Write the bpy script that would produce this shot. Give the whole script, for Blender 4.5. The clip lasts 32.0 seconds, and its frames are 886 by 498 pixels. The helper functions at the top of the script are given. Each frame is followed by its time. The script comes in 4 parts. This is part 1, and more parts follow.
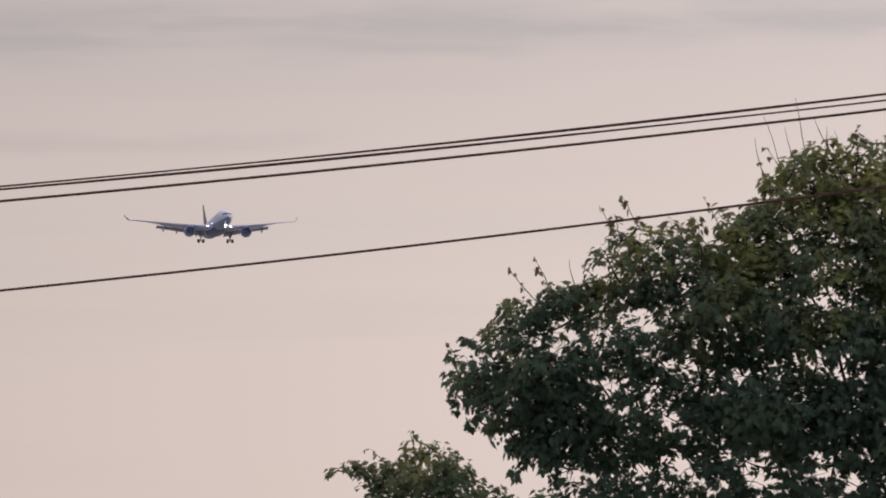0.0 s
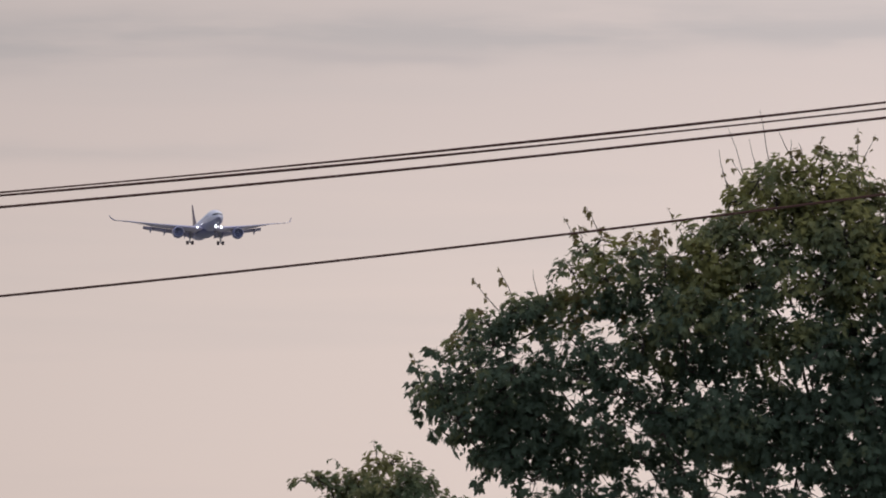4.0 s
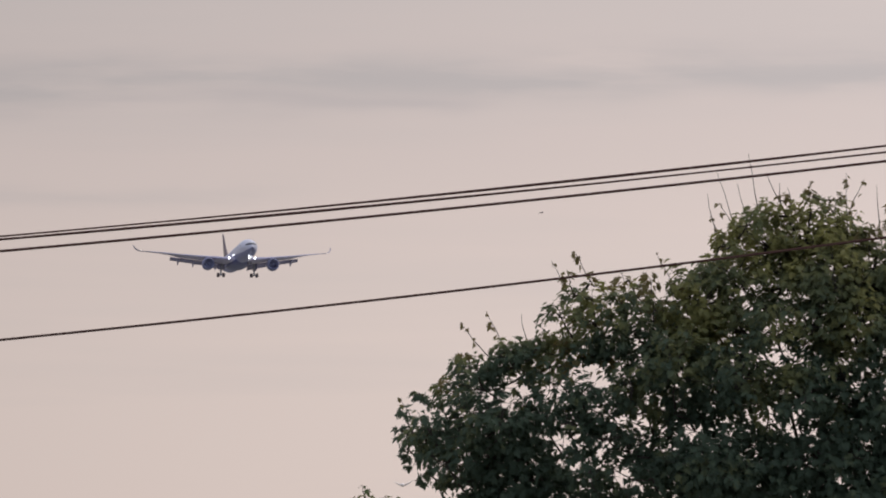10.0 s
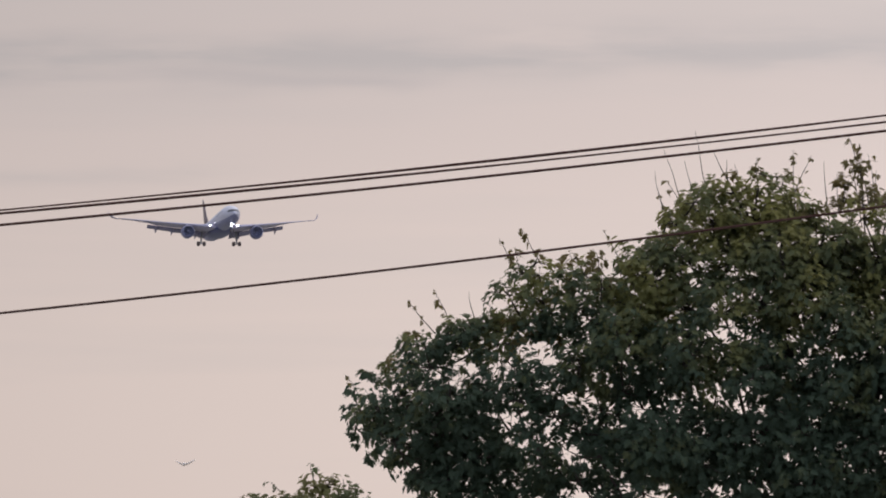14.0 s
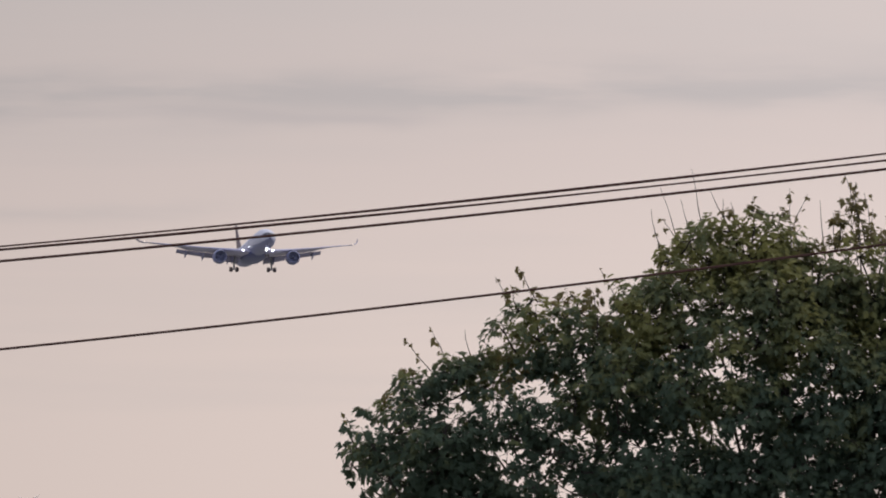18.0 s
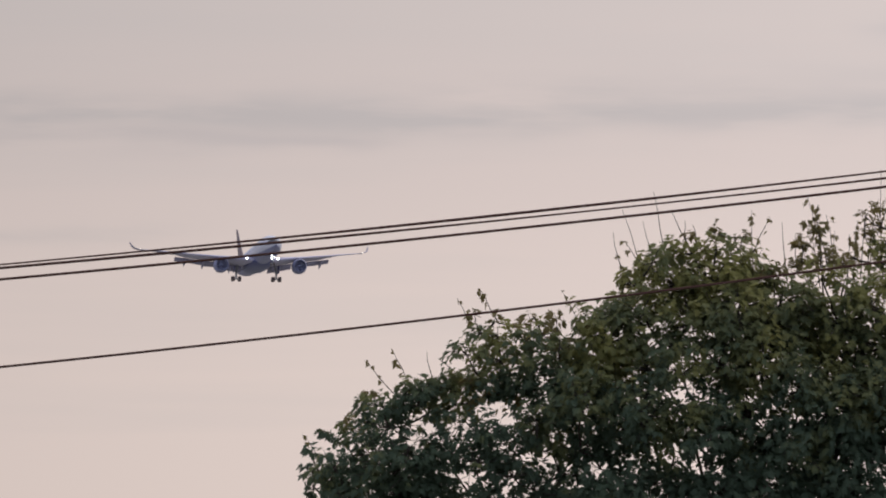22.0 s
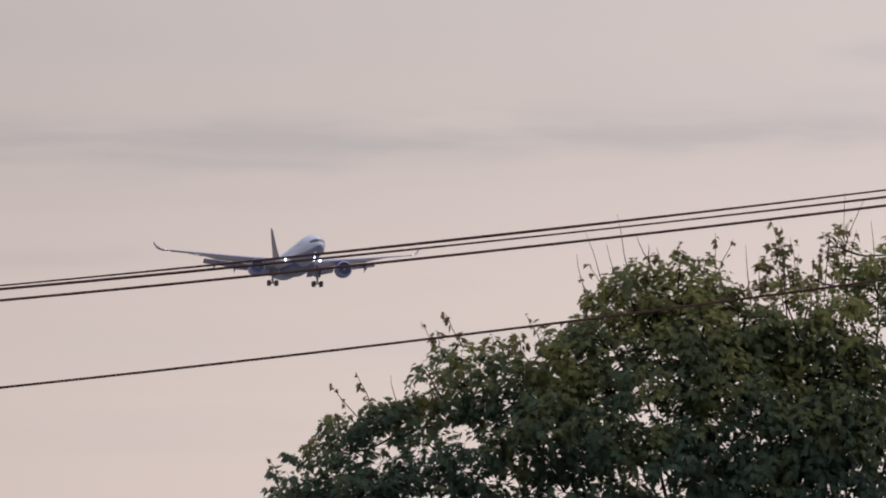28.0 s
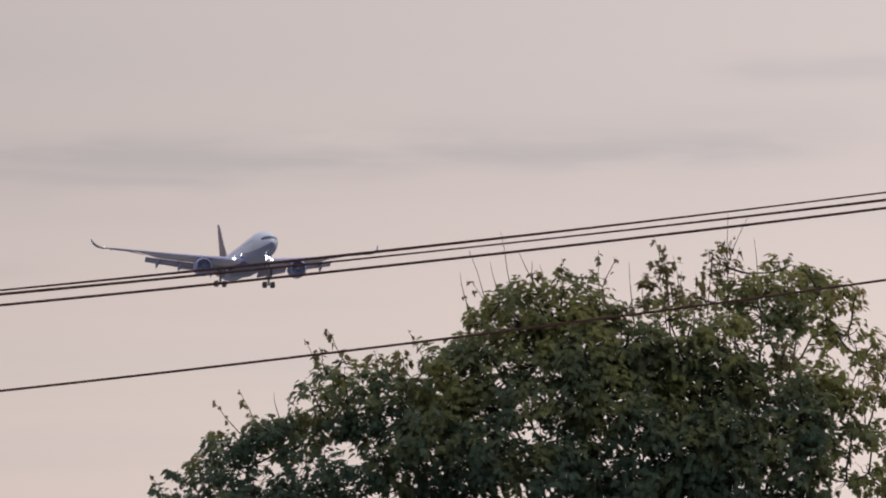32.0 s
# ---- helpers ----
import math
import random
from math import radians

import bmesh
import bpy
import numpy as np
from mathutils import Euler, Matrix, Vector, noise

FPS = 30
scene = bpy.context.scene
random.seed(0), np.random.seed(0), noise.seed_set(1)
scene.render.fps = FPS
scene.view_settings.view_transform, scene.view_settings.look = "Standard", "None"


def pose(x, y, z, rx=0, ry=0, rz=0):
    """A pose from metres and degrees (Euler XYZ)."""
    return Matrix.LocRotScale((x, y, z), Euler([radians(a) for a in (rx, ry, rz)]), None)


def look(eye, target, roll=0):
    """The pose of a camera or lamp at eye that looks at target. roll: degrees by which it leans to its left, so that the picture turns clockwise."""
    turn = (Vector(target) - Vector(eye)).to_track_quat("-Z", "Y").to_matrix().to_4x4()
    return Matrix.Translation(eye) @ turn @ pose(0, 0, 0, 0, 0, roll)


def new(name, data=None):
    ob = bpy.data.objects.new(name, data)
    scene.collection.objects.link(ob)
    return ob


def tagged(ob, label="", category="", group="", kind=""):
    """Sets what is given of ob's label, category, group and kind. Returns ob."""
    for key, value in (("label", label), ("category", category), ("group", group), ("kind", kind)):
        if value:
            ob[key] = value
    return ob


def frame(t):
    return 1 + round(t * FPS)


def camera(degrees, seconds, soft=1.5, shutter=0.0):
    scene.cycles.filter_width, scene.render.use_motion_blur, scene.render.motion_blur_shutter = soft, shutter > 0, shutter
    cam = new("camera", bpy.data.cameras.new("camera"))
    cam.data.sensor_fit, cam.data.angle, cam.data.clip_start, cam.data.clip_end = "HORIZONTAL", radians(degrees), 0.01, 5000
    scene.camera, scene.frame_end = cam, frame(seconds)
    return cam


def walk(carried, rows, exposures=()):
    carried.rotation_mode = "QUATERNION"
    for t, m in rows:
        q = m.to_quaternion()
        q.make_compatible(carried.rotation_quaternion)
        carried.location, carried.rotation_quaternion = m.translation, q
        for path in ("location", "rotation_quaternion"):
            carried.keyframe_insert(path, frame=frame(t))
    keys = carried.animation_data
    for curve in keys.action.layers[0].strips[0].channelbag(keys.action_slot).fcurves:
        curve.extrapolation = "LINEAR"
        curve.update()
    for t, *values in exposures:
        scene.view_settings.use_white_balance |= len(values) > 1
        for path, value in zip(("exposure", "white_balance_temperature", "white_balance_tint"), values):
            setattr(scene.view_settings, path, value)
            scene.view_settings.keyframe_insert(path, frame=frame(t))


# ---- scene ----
# A long-lens view from a garden: an airliner on approach, four overhead cables and a big maple against a dusk overcast.
cam = camera(3.8216, 32.0, soft=1.95)
EYE = Vector((0.0, 0.0, 1.6))


def sight(yaw, lift):
    """The way to a point that lies yaw degrees to the right and lift degrees up."""
    a, b = radians(yaw), radians(lift)
    return Vector((math.sin(a) * math.cos(b), math.cos(a) * math.cos(b), math.sin(b)))


# seconds, yaw, lift, roll, millimetres up: the held camera sways and bobs a little but stays where it is
AIM = [
    (0, -0.3308, 3.5951, 0.13, -1.2),
    (0.5, -0.2852, 3.6084, 0.24, -1.9),
    (1, -0.2825, 3.5843, 0.47, -0.0),
    (1.5, -0.2909, 3.5754, 0.39, 3.1),
    (2, -0.2921, 3.5196, 0.38, -1.7),
    (2.5, -0.2439, 3.5346, 0.32, -1.1),
    (3, -0.2205, 3.5279, 0.50, -0.4),
    (3.5, -0.2216, 3.6404, 0.38, 3.1),
    (5.5, -0.1282, 3.5919, 0.31, -0.1),
    (6, -0.1070, 3.5543, 0.32, 1.7),
    (6.5, -0.1225, 3.4977, 0.42, 0.9),
    (7, -0.0187, 3.4249, 0.41, -0.6),
    (7.1, 0.0719, 3.4215, 0.47, -1.1),
    (7.2, 0.2631, 3.3940, 0.53, -1.7),
    (7.3, 0.3717, 3.3295, 0.58, -2.2),
    (7.4, 0.3754, 3.2616, 0.64, -2.7),
    (7.5, 0.3519, 3.2324, 0.70, -3.3),
    (7.6, 0.2961, 3.2246, 0.72, -2.6),
    (7.7, 0.2329, 3.2239, 0.75, -1.9),
    (7.8, 0.1061, 3.2296, 0.77, -1.2),
    (7.9, 0.0010, 3.2501, 0.80, -0.6),
    (8, -0.1188, 3.2940, 0.82, 0.1),
    (8.1, -0.2381, 3.3714, 0.74, 0.6),
    (8.2, -0.3083, 3.4684, 0.66, 1.0),
    (8.3, -0.3439, 3.5587, 0.58, 1.5),
    (8.4, -0.3500, 3.6469, 0.50, 1.9),
    (8.5, -0.3490, 3.7316, 0.42, 2.4),
    (9, -0.3901, 3.7362, 0.62, 0.2),
    (9.5, -0.3742, 3.7848, 0.39, -0.5),
    (10, -0.1260, 3.8315, 0.32, 4.0),
    (10.5, 0.0046, 4.0550, 0.26, 6.8),
    (11, 0.0333, 4.0235, 0.47, 2.4),
    (11.5, -0.0483, 4.0033, 0.38, 0.1),
    (12, -0.0623, 3.8879, 0.17, -0.4),
    (12.5, -0.0373, 3.8565, 0.03, -1.1),
    (13, 0.0010, 3.8497, 0.00, -1.8),
    (13.5, 0.0495, 3.8373, 0.07, -1.9),
    (14, 0.1022, 3.7379, 0.13, 0.1),
    (14.5, 0.1247, 3.7125, 0.17, 1.0),
    (16.5, 0.1919, 3.7778, 0.12, 0.0),
    (17, 0.1687, 3.7975, 0.16, -1.8),
    (17.5, 0.1539, 3.8348, 0.24, -1.9),
    (18, 0.1178, 3.9003, 0.27, 0.3),
    (18.5, 0.1439, 3.9576, 0.25, 2.5),
    (19, 0.1809, 4.0196, 0.32, 2.8),
    (19.5, 0.2106, 3.9993, 0.25, -0.9),
    (20, 0.2513, 3.9939, 0.36, -0.7),
    (20.5, 0.2734, 3.9795, 0.34, 0.5),
    (21, 0.2587, 3.9810, 0.29, 1.2),
    (21.5, 0.2828, 4.0112, 0.25, 2.4),
    (22, 0.2818, 3.9968, 0.29, -1.1),
    (22.5, 0.3079, 3.9792, 0.27, -1.9),
    (23, 0.3565, 3.9469, 0.21, -3.3),
    (23.5, 0.4423, 3.9138, 0.15, -2.2),
    (24, 0.5401, 3.8911, 0.13, 1.0),
    (24.5, 0.7037, 3.9553, -0.00, 0.7),
    (26.5, 0.5980, 4.0817, 0.39, 3.2),
    (27, 0.4945, 4.0386, 0.32, -1.3),
    (27.5, 0.3969, 4.0479, 0.14, -2.2),
    (28, 0.4383, 4.0970, 0.20, 2.0),
    (28.5, 0.5396, 4.1863, 0.11, 2.3),
    (29, 0.6062, 4.2141, 0.22, 1.0),
    (29.5, 0.7607, 4.1752, 0.45, -0.6),
    (30, 0.8310, 4.1421, 0.44, -1.1),
    (30.5, 0.8486, 4.0995, 0.39, -2.1),
    (31, 0.8829, 4.1598, 0.30, -0.4),
    (31.5, 0.9021, 4.1689, 0.19, -5.3),
    (32, 0.9431, 4.1741, 0.23, -3.2),
]
EXPOSURE = [(0, 0.02), (6.5, 0.02), (7.0, 0.0), (7.3, 0.13), (7.7, 0.19), (8.2, 0.08), (9, -0.09), (10, -0.03), (12, -0.03), (14, 0.02), (17, 0.02), (20, 0.0), (24, 0.05), (27, -0.07), (28, -0.02), (29, -0.12), (30, -0.04), (31, 0.03), (32, -0.03)]
path = []
for t, yaw, lift, roll, bob in AIM:
    eye = EYE + Vector((0, 0, bob / 1000))
    path.append((t, look(eye, eye + 100 * sight(yaw, lift), roll)))
walk(cam, path, EXPOSURE)

# ---- sky and sun ----
SUN_LIFT, SUN_TURN = 58.0, 55.0     # degrees up, degrees to the right of the view


def build_sky():
    world = bpy.data.worlds.new("dusk_sky")
    scene.world = world
    world.use_nodes = True
    nt = world.node_tree
    nt.nodes.clear()
    N, L = nt.nodes.new, nt.links.new

    def math_(op, a, b=None, c=None):
        n = N("ShaderNodeMath")
        n.operation = op
        for i, v in enumerate((a, b, c)):
            if v is None:
                continue
            if isinstance(v, (int, float)):
                n.inputs[i].default_value = v
            else:
                L(v, n.inputs[i])
        return n.outputs[0]

    def mix(fac, a, b):
        n = N("ShaderNodeMix")
        n.data_type = "RGBA"
        for i, v in ((0, fac), (6, a), (7, b)):
            if isinstance(v, (int, float)):
                n.inputs[i].default_value = v
            elif isinstance(v, tuple):
                n.inputs[i].default_value = (*v, 1)
            else:
                L(v, n.inputs[i])
        return n.outputs[2]

    co = N("ShaderNodeTexCoord").outputs["Generated"]
    sep = N("ShaderNodeSeparateXYZ")
    L(co, sep.inputs[0])
    x, z = sep.outputs[0], sep.outputs[2]

    def veil(sx, sz, scale, detail, shift):
        mp = N("ShaderNodeMapping")
        mp.inputs["Scale"].default_value = (sx, sx, sz)
        mp.inputs["Location"].default_value = (shift, shift * 0.7, shift * 1.3)
        L(co, mp.inputs[0])
        n = N("ShaderNodeTexNoise")
        n.inputs["Scale"].default_value, n.inputs["Detail"].default_value, n.inputs["Roughness"].default_value = scale, detail, 0.55
        L(mp.outputs[0], n.inputs["Vector"])
        return n.outputs[0]

    sky = N("ShaderNodeTexSky")
    sky.sky_type, sky.sun_disc = "NISHITA", False
    sky.sun_elevation, sky.sun_rotation = radians(SUN_LIFT), radians(SUN_TURN)
    sky.altitude, sky.air_density, sky.dust_density = 60, 1.4, 4.0
    # the layer of cloud: warm near the horizon, greyer and bluer overhead
    ramp = N("ShaderNodeValToRGB")
    L(math_("MAXIMUM", z, 0.0), ramp.inputs[0])
    ramp.color_ramp.interpolation = "B_SPLINE"
    els = ramp.color_ramp.elements
    els[0].position, els[0].color = 0.0, (0.70, 0.575, 0.52, 1)
    els[1].position, els[1].color = 1.0, (1.5, 1.53, 1.7, 1)
    for p, c in ((0.045, (0.715, 0.595, 0.55)), (0.058, (0.70, 0.59, 0.55)), (0.066, (0.69, 0.58, 0.545)), (0.076, (0.615, 0.525, 0.505)), (0.088, (0.585, 0.51, 0.495)), (0.14, (0.56, 0.515, 0.51)), (0.4, (0.86, 0.88, 1.0))):
        e = els.new(p)
        e.color = (*c, 1)
    cloud = ramp.outputs[0]
    # faint wide streaks
    streak = veil(9.0, 120.0, 1.0, 4.0, 3.1)
    mr = N("ShaderNodeMapRange")
    mr.inputs["From Min"].default_value, mr.inputs["From Max"].default_value = 0.45, 0.75
    L(streak, mr.inputs[0])
    cloud = mix(math_("MULTIPLY", mr.outputs[0], 0.45), cloud, (0.53, 0.485, 0.48))
    # the long grey bar of cloud, and a thinner one under it
    wob = math_("MULTIPLY", math_("SUBTRACT", veil(40.0, 160.0, 1.0, 3.0, 7.7), 0.5), 0.0060)
    frag = veil(55.0, 420.0, 1.0, 4.0, 1.9)

    def bar(lift, half, x0, x1, much):
        d = math_("DIVIDE", math_("SUBTRACT", math_("ADD", z, wob), math_("MULTIPLY_ADD", x, 0.018, lift)), half)
        g = math_("POWER", 2.718, math_("MULTIPLY", math_("MULTIPLY", d, d), -1.0))
        ends = N("ShaderNodeMapRange")
        ends.interpolation_type = "SMOOTHSTEP"
        L(math_("ABSOLUTE", math_("SUBTRACT", x, (x0 + x1) / 2)), ends.inputs[0])
        ends.inputs["From Min"].default_value, ends.inputs["From Max"].default_value = (x1 - x0) / 2, (x1 - x0) / 3
        lump = N("ShaderNodeMapRange")
        lump.inputs["From Min"].default_value, lump.inputs["From Max"].default_value = 0.25, 0.55
        L(frag, lump.inputs[0])
        return math_("MULTIPLY", math_("MULTIPLY", math_("MULTIPLY", g, ends.outputs[0]), lump.outputs[0]), much)

    cloud = mix(bar(0.0800, 0.0019, -0.055, 0.055, 0.85), cloud, (0.475, 0.435, 0.437))
    cloud = mix(bar(0.0775, 0.0009, -0.040, 0.004, 0.55), cloud, (0.475, 0.43, 0.435))
    cloud = mix(bar(0.0850, 0.0009, 0.034, 0.075, 0.6), cloud, (0.485, 0.445, 0.45))
    cloud = mix(bar(0.0712, 0.0010, -0.060, -0.010, 0.45), cloud, (0.52, 0.47, 0.465))
    # a little brighter towards the sunset on the right
    side = N("ShaderNodeMapRange")
    side.inputs["From Min"].default_value, side.inputs["From Max"].default_value = -0.06, 0.06
    side.inputs["To Min"].default_value, side.inputs["To Max"].default_value = 0.84, 1.18
    L(x, side.inputs[0])
    glow = N("ShaderNodeVectorMath")
    glow.operation = "SCALE"
    L(cloud, glow.inputs[0]), L(side.outputs[0], glow.inputs["Scale"])
    cloud = glow.outputs[0]
    # behind the viewer the dusk sky is dimmer and bluer
    back = N("ShaderNodeMapRange")
    back.interpolation_type = "SMOOTHSTEP"
    back.inputs["From Min"].default_value, back.inputs["From Max"].default_value = 0.55, -0.75
    L(sep.outputs[1], back.inputs[0])
    cloud = mix(back.outputs[0], cloud, (0.56, 0.64, 0.82))
    nishita = N("ShaderNodeVectorMath")
    nishita.operation = "SCALE"
    nishita.inputs["Scale"].default_value = 0.07
    L(sky.outputs[0], nishita.inputs[0])
    bg = N("ShaderNodeBackground")
    L(mix(0.94, nishita.outputs[0], cloud), bg.inputs[0])
    bg.inputs[1].default_value = 1.04
    out = N("ShaderNodeOutputWorld")
    L(bg.outputs[0], out.inputs[0])


build_sky()
sun_data = bpy.data.lights.new("sun", "SUN")
sun_data.energy, sun_data.angle, sun_data.color = 0.8, radians(70), (1.0, 0.91, 0.80)
sun = new("sun", sun_data)
sun.matrix_world = look(Vector((0, 0, 0)), -sight(SUN_TURN, SUN_LIFT))


# ---- materials ----
def material(name, colour, rough=0.6, metal=0.0, second=None, scale=3.0, bump=0.0, bump_scale=40.0, island=0.0, coat=0.0, spec=0.5, per_object=0.0, stretch=(1, 1, 1)):
    """A surface with two scales of colour change, optional relief, and variation from piece to piece."""
    m = bpy.data.materials.new(name)
    m.use_nodes = True
    nt = m.node_tree
    N, L = nt.nodes.new, nt.links.new
    b = nt.nodes["Principled BSDF"]
    b.inputs["Roughness"].default_value, b.inputs["Metallic"].default_value = rough, metal
    b.inputs["Coat Weight"].default_value, b.inputs["Specular IOR Level"].default_value = coat, spec
    tc = N("ShaderNodeTexCoord")
    mp = N("ShaderNodeMapping")
    mp.inputs["Scale"].default_value = stretch
    L(tc.outputs["Object"], mp.inputs[0])
    n1, n2 = N("ShaderNodeTexNoise"), N("ShaderNodeTexNoise")
    n1.inputs["Scale"].default_value, n1.inputs["Detail"].default_value = scale, 3
    n2.inputs["Scale"].default_value, n2.inputs["Detail"].default_value = scale * 9, 4
    L(mp.outputs[0], n1.inputs["Vector"]), L(mp.outputs[0], n2.inputs["Vector"])
    add = N("ShaderNodeMath")
    add.operation = "MULTIPLY_ADD"
    add.inputs[1].default_value = 0.4
    L(n2.outputs[0], add.inputs[0]), L(n1.outputs[0], add.inputs[2])
    mr = N("ShaderNodeMapRange")
    mr.inputs["From Min"].default_value, mr.inputs["From Max"].default_value = 0.45, 0.95
    L(add.outputs[0], mr.inputs[0])
    mix = N("ShaderNodeMix")
    mix.data_type = "RGBA"
    mix.inputs[6].default_value = (*colour, 1)
    mix.inputs[7].default_value = (*(second or [c * 0.8 for c in colour]), 1)
    L(mr.outputs[0], mix.inputs[0])
    col = mix.outputs[2]
    if island or per_object:
        src = N("ShaderNodeNewGeometry").outputs["Random Per Island"] if island else N("ShaderNodeObjectInfo").outputs["Random"]
        hsv = N("ShaderNodeHueSaturation")
        v = N("ShaderNodeMapRange")
        much = island or per_object
        v.inputs["To Min"].default_value, v.inputs["To Max"].default_value = 1 - much, 1 + much
        L(src, v.inputs[0]), L(v.outputs[0], hsv.inputs["Value"]), L(col, hsv.inputs["Color"])
        col = hsv.outputs[0]
    L(col, b.inputs["Base Color"])
    if bump:
        n3 = N("ShaderNodeTexNoise")
        n3.inputs["Scale"].default_value, n3.inputs["Detail"].default_value = bump_scale, 5
        L(mp.outputs[0], n3.inputs["Vector"])
        bp = N("ShaderNodeBump")
        bp.inputs["Strength"].default_value, bp.inputs["Distance"].default_value = bump, 0.02
        L(n3.outputs[0], bp.inputs["Height"]), L(bp.outputs[0], b.inputs["Normal"])
    return m


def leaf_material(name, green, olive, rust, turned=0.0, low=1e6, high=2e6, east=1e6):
    """Leaves: most green, some olive, a few rust; colour shifts to the paler olive from height low to high and past x =
    east; light comes through the blades.
    """
    m = bpy.data.materials.new(name)
    m.use_nodes = True
    nt = m.node_tree
    N, L = nt.nodes.new, nt.links.new
    b = nt.nodes["Principled BSDF"]
    out = nt.nodes["Material Output"]
    ramp = N("ShaderNodeValToRGB")
    els = ramp.color_ramp.elements
    els[0].position, els[0].color = 0.0, (*[c * 0.8 for c in green], 1)
    els[1].position, els[1].color = 1.0, (*rust, 1)
    for p, c in ((0.30, green), (0.72, olive), (0.90, [c * 1.1 for c in olive])):
        e = els.new(p)
        e.color = (*c, 1)
    geo = N("ShaderNodeNewGeometry")
    tc = N("ShaderNodeTexCoord")
    sep = N("ShaderNodeSeparateXYZ")
    L(tc.outputs["Object"], sep.inputs[0])

    def rise(src, a, b_, to, smooth=True):
        n = N("ShaderNodeMapRange")
        n.interpolation_type = "SMOOTHSTEP" if smooth else "LINEAR"
        n.inputs["From Min"].default_value, n.inputs["From Max"].default_value, n.inputs["To Max"].default_value = a, b_, to
        L(src, n.inputs[0])
        return n.outputs[0]

    def plus(a, b_):
        n = N("ShaderNodeMath")
        for i, v in enumerate((a, b_)):
            if isinstance(v, float):
                n.inputs[i].default_value = v
            else:
                L(v, n.inputs[i])
        return n.outputs[0]

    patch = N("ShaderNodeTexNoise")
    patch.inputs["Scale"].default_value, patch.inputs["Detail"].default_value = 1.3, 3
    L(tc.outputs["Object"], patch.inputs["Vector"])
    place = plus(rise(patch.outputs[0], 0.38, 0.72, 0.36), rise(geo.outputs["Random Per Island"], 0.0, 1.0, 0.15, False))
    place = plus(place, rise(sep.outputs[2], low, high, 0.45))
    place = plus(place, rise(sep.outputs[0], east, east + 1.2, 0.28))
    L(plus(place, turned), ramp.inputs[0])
    vein = N("ShaderNodeTexNoise")
    vein.inputs["Scale"].default_value = 60
    L(tc.outputs["Object"], vein.inputs["Vector"])
    hsv = N("ShaderNodeHueSaturation")
    v = N("ShaderNodeMapRange")
    v.inputs["To Min"].default_value, v.inputs["To Max"].default_value = 0.85, 1.15
    L(vein.outputs[0], v.inputs[0]), L(v.outputs[0], hsv.inputs["Value"]), L(ramp.outputs[0], hsv.inputs["Color"])
    L(hsv.outputs[0], b.inputs["Base Color"])
    b.inputs["Roughness"].default_value = 0.55
    b.inputs["Specular IOR Level"].default_value = 0.12
    tr = N("ShaderNodeBsdfTranslucent")
    L(hsv.outputs[0], tr.inputs[0])
    mx = N("ShaderNodeMixShader")
    mx.inputs[0].default_value = 0.5
    L(b.outputs[0], mx.inputs[1]), L(tr.outputs[0], mx.inputs[2]), L(mx.outputs[0], out.inputs[0])
    return m


def glow_material(name, colour, strength):
    m = bpy.data.materials.new(name)
    m.use_nodes = True
    b = m.node_tree.nodes["Principled BSDF"]
    b.inputs["Base Color"].default_value = (0.8, 0.8, 0.8, 1)
    b.inputs["Emission Color"].default_value, b.inputs["Emission Strength"].default_value = (*colour, 1), strength
    return m


# the paler olive high up and past east also puts the light there into the colour
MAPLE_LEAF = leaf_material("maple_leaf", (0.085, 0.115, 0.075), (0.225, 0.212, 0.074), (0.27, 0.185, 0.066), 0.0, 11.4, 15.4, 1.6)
MAPLE_YOUNG = leaf_material("young_maple_leaf", (0.14, 0.12, 0.055), (0.19, 0.145, 0.06), (0.21, 0.12, 0.06), 0.3)
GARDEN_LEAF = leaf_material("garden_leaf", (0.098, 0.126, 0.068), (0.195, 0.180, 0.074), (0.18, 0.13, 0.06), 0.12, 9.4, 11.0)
BUSH_LEAF = leaf_material("bush_leaf", (0.105, 0.100, 0.070), (0.165, 0.130, 0.080), (0.17, 0.11, 0.075), 0.25)
BARK = material("bark", (0.075, 0.058, 0.045), 0.9, second=(0.04, 0.033, 0.028), scale=4, bump=0.6, bump_scale=18)
CABLE = material("cable", (0.070, 0.037, 0.031), 0.9, spec=0.0, second=(0.088, 0.048, 0.040), scale=2.0, bump=0.2, bump_scale=60)
POLE_WOOD = material("pole_wood", (0.13, 0.10, 0.075), 0.85, second=(0.07, 0.055, 0.045), scale=3, bump=0.4, stretch=(1, 1, 0.12))
STEEL = material("galvanised_steel", (0.42, 0.43, 0.44), 0.5, 0.8, scale=8)
CERAMIC = material("ceramic", (0.30, 0.17, 0.11), 0.25, scale=20)
# airliner colours: distance haze is put into them as a bluish tint and lift
PAINT = material("white_paint", (0.54, 0.535, 0.635), 0.45, second=(0.50, 0.495, 0.59), scale=0.5, spec=0.15)
# underside colours: shade under the body is put into these two darker blues
FAIRING = material("fairing_shaded", (0.112, 0.12, 0.25), 0.4, second=(0.098, 0.105, 0.22), scale=0.5, spec=0.15)
BELLY = material("belly_shaded", (0.245, 0.25, 0.40), 0.4, second=(0.22, 0.225, 0.365), scale=0.5, spec=0.15)
WING_GREY = material("wing_grey", (0.45, 0.42, 0.55), 0.5, second=(0.41, 0.385, 0.505), scale=0.4, spec=0.15)
FLAP_GREY = material("flap_grey", (0.31, 0.29, 0.41), 0.5, second=(0.275, 0.26, 0.375), scale=0.6, spec=0.15)
NACELLE = material("nacelle_blue", (0.22, 0.225, 0.36), 0.4, second=(0.19, 0.195, 0.32), scale=0.8, spec=0.15)
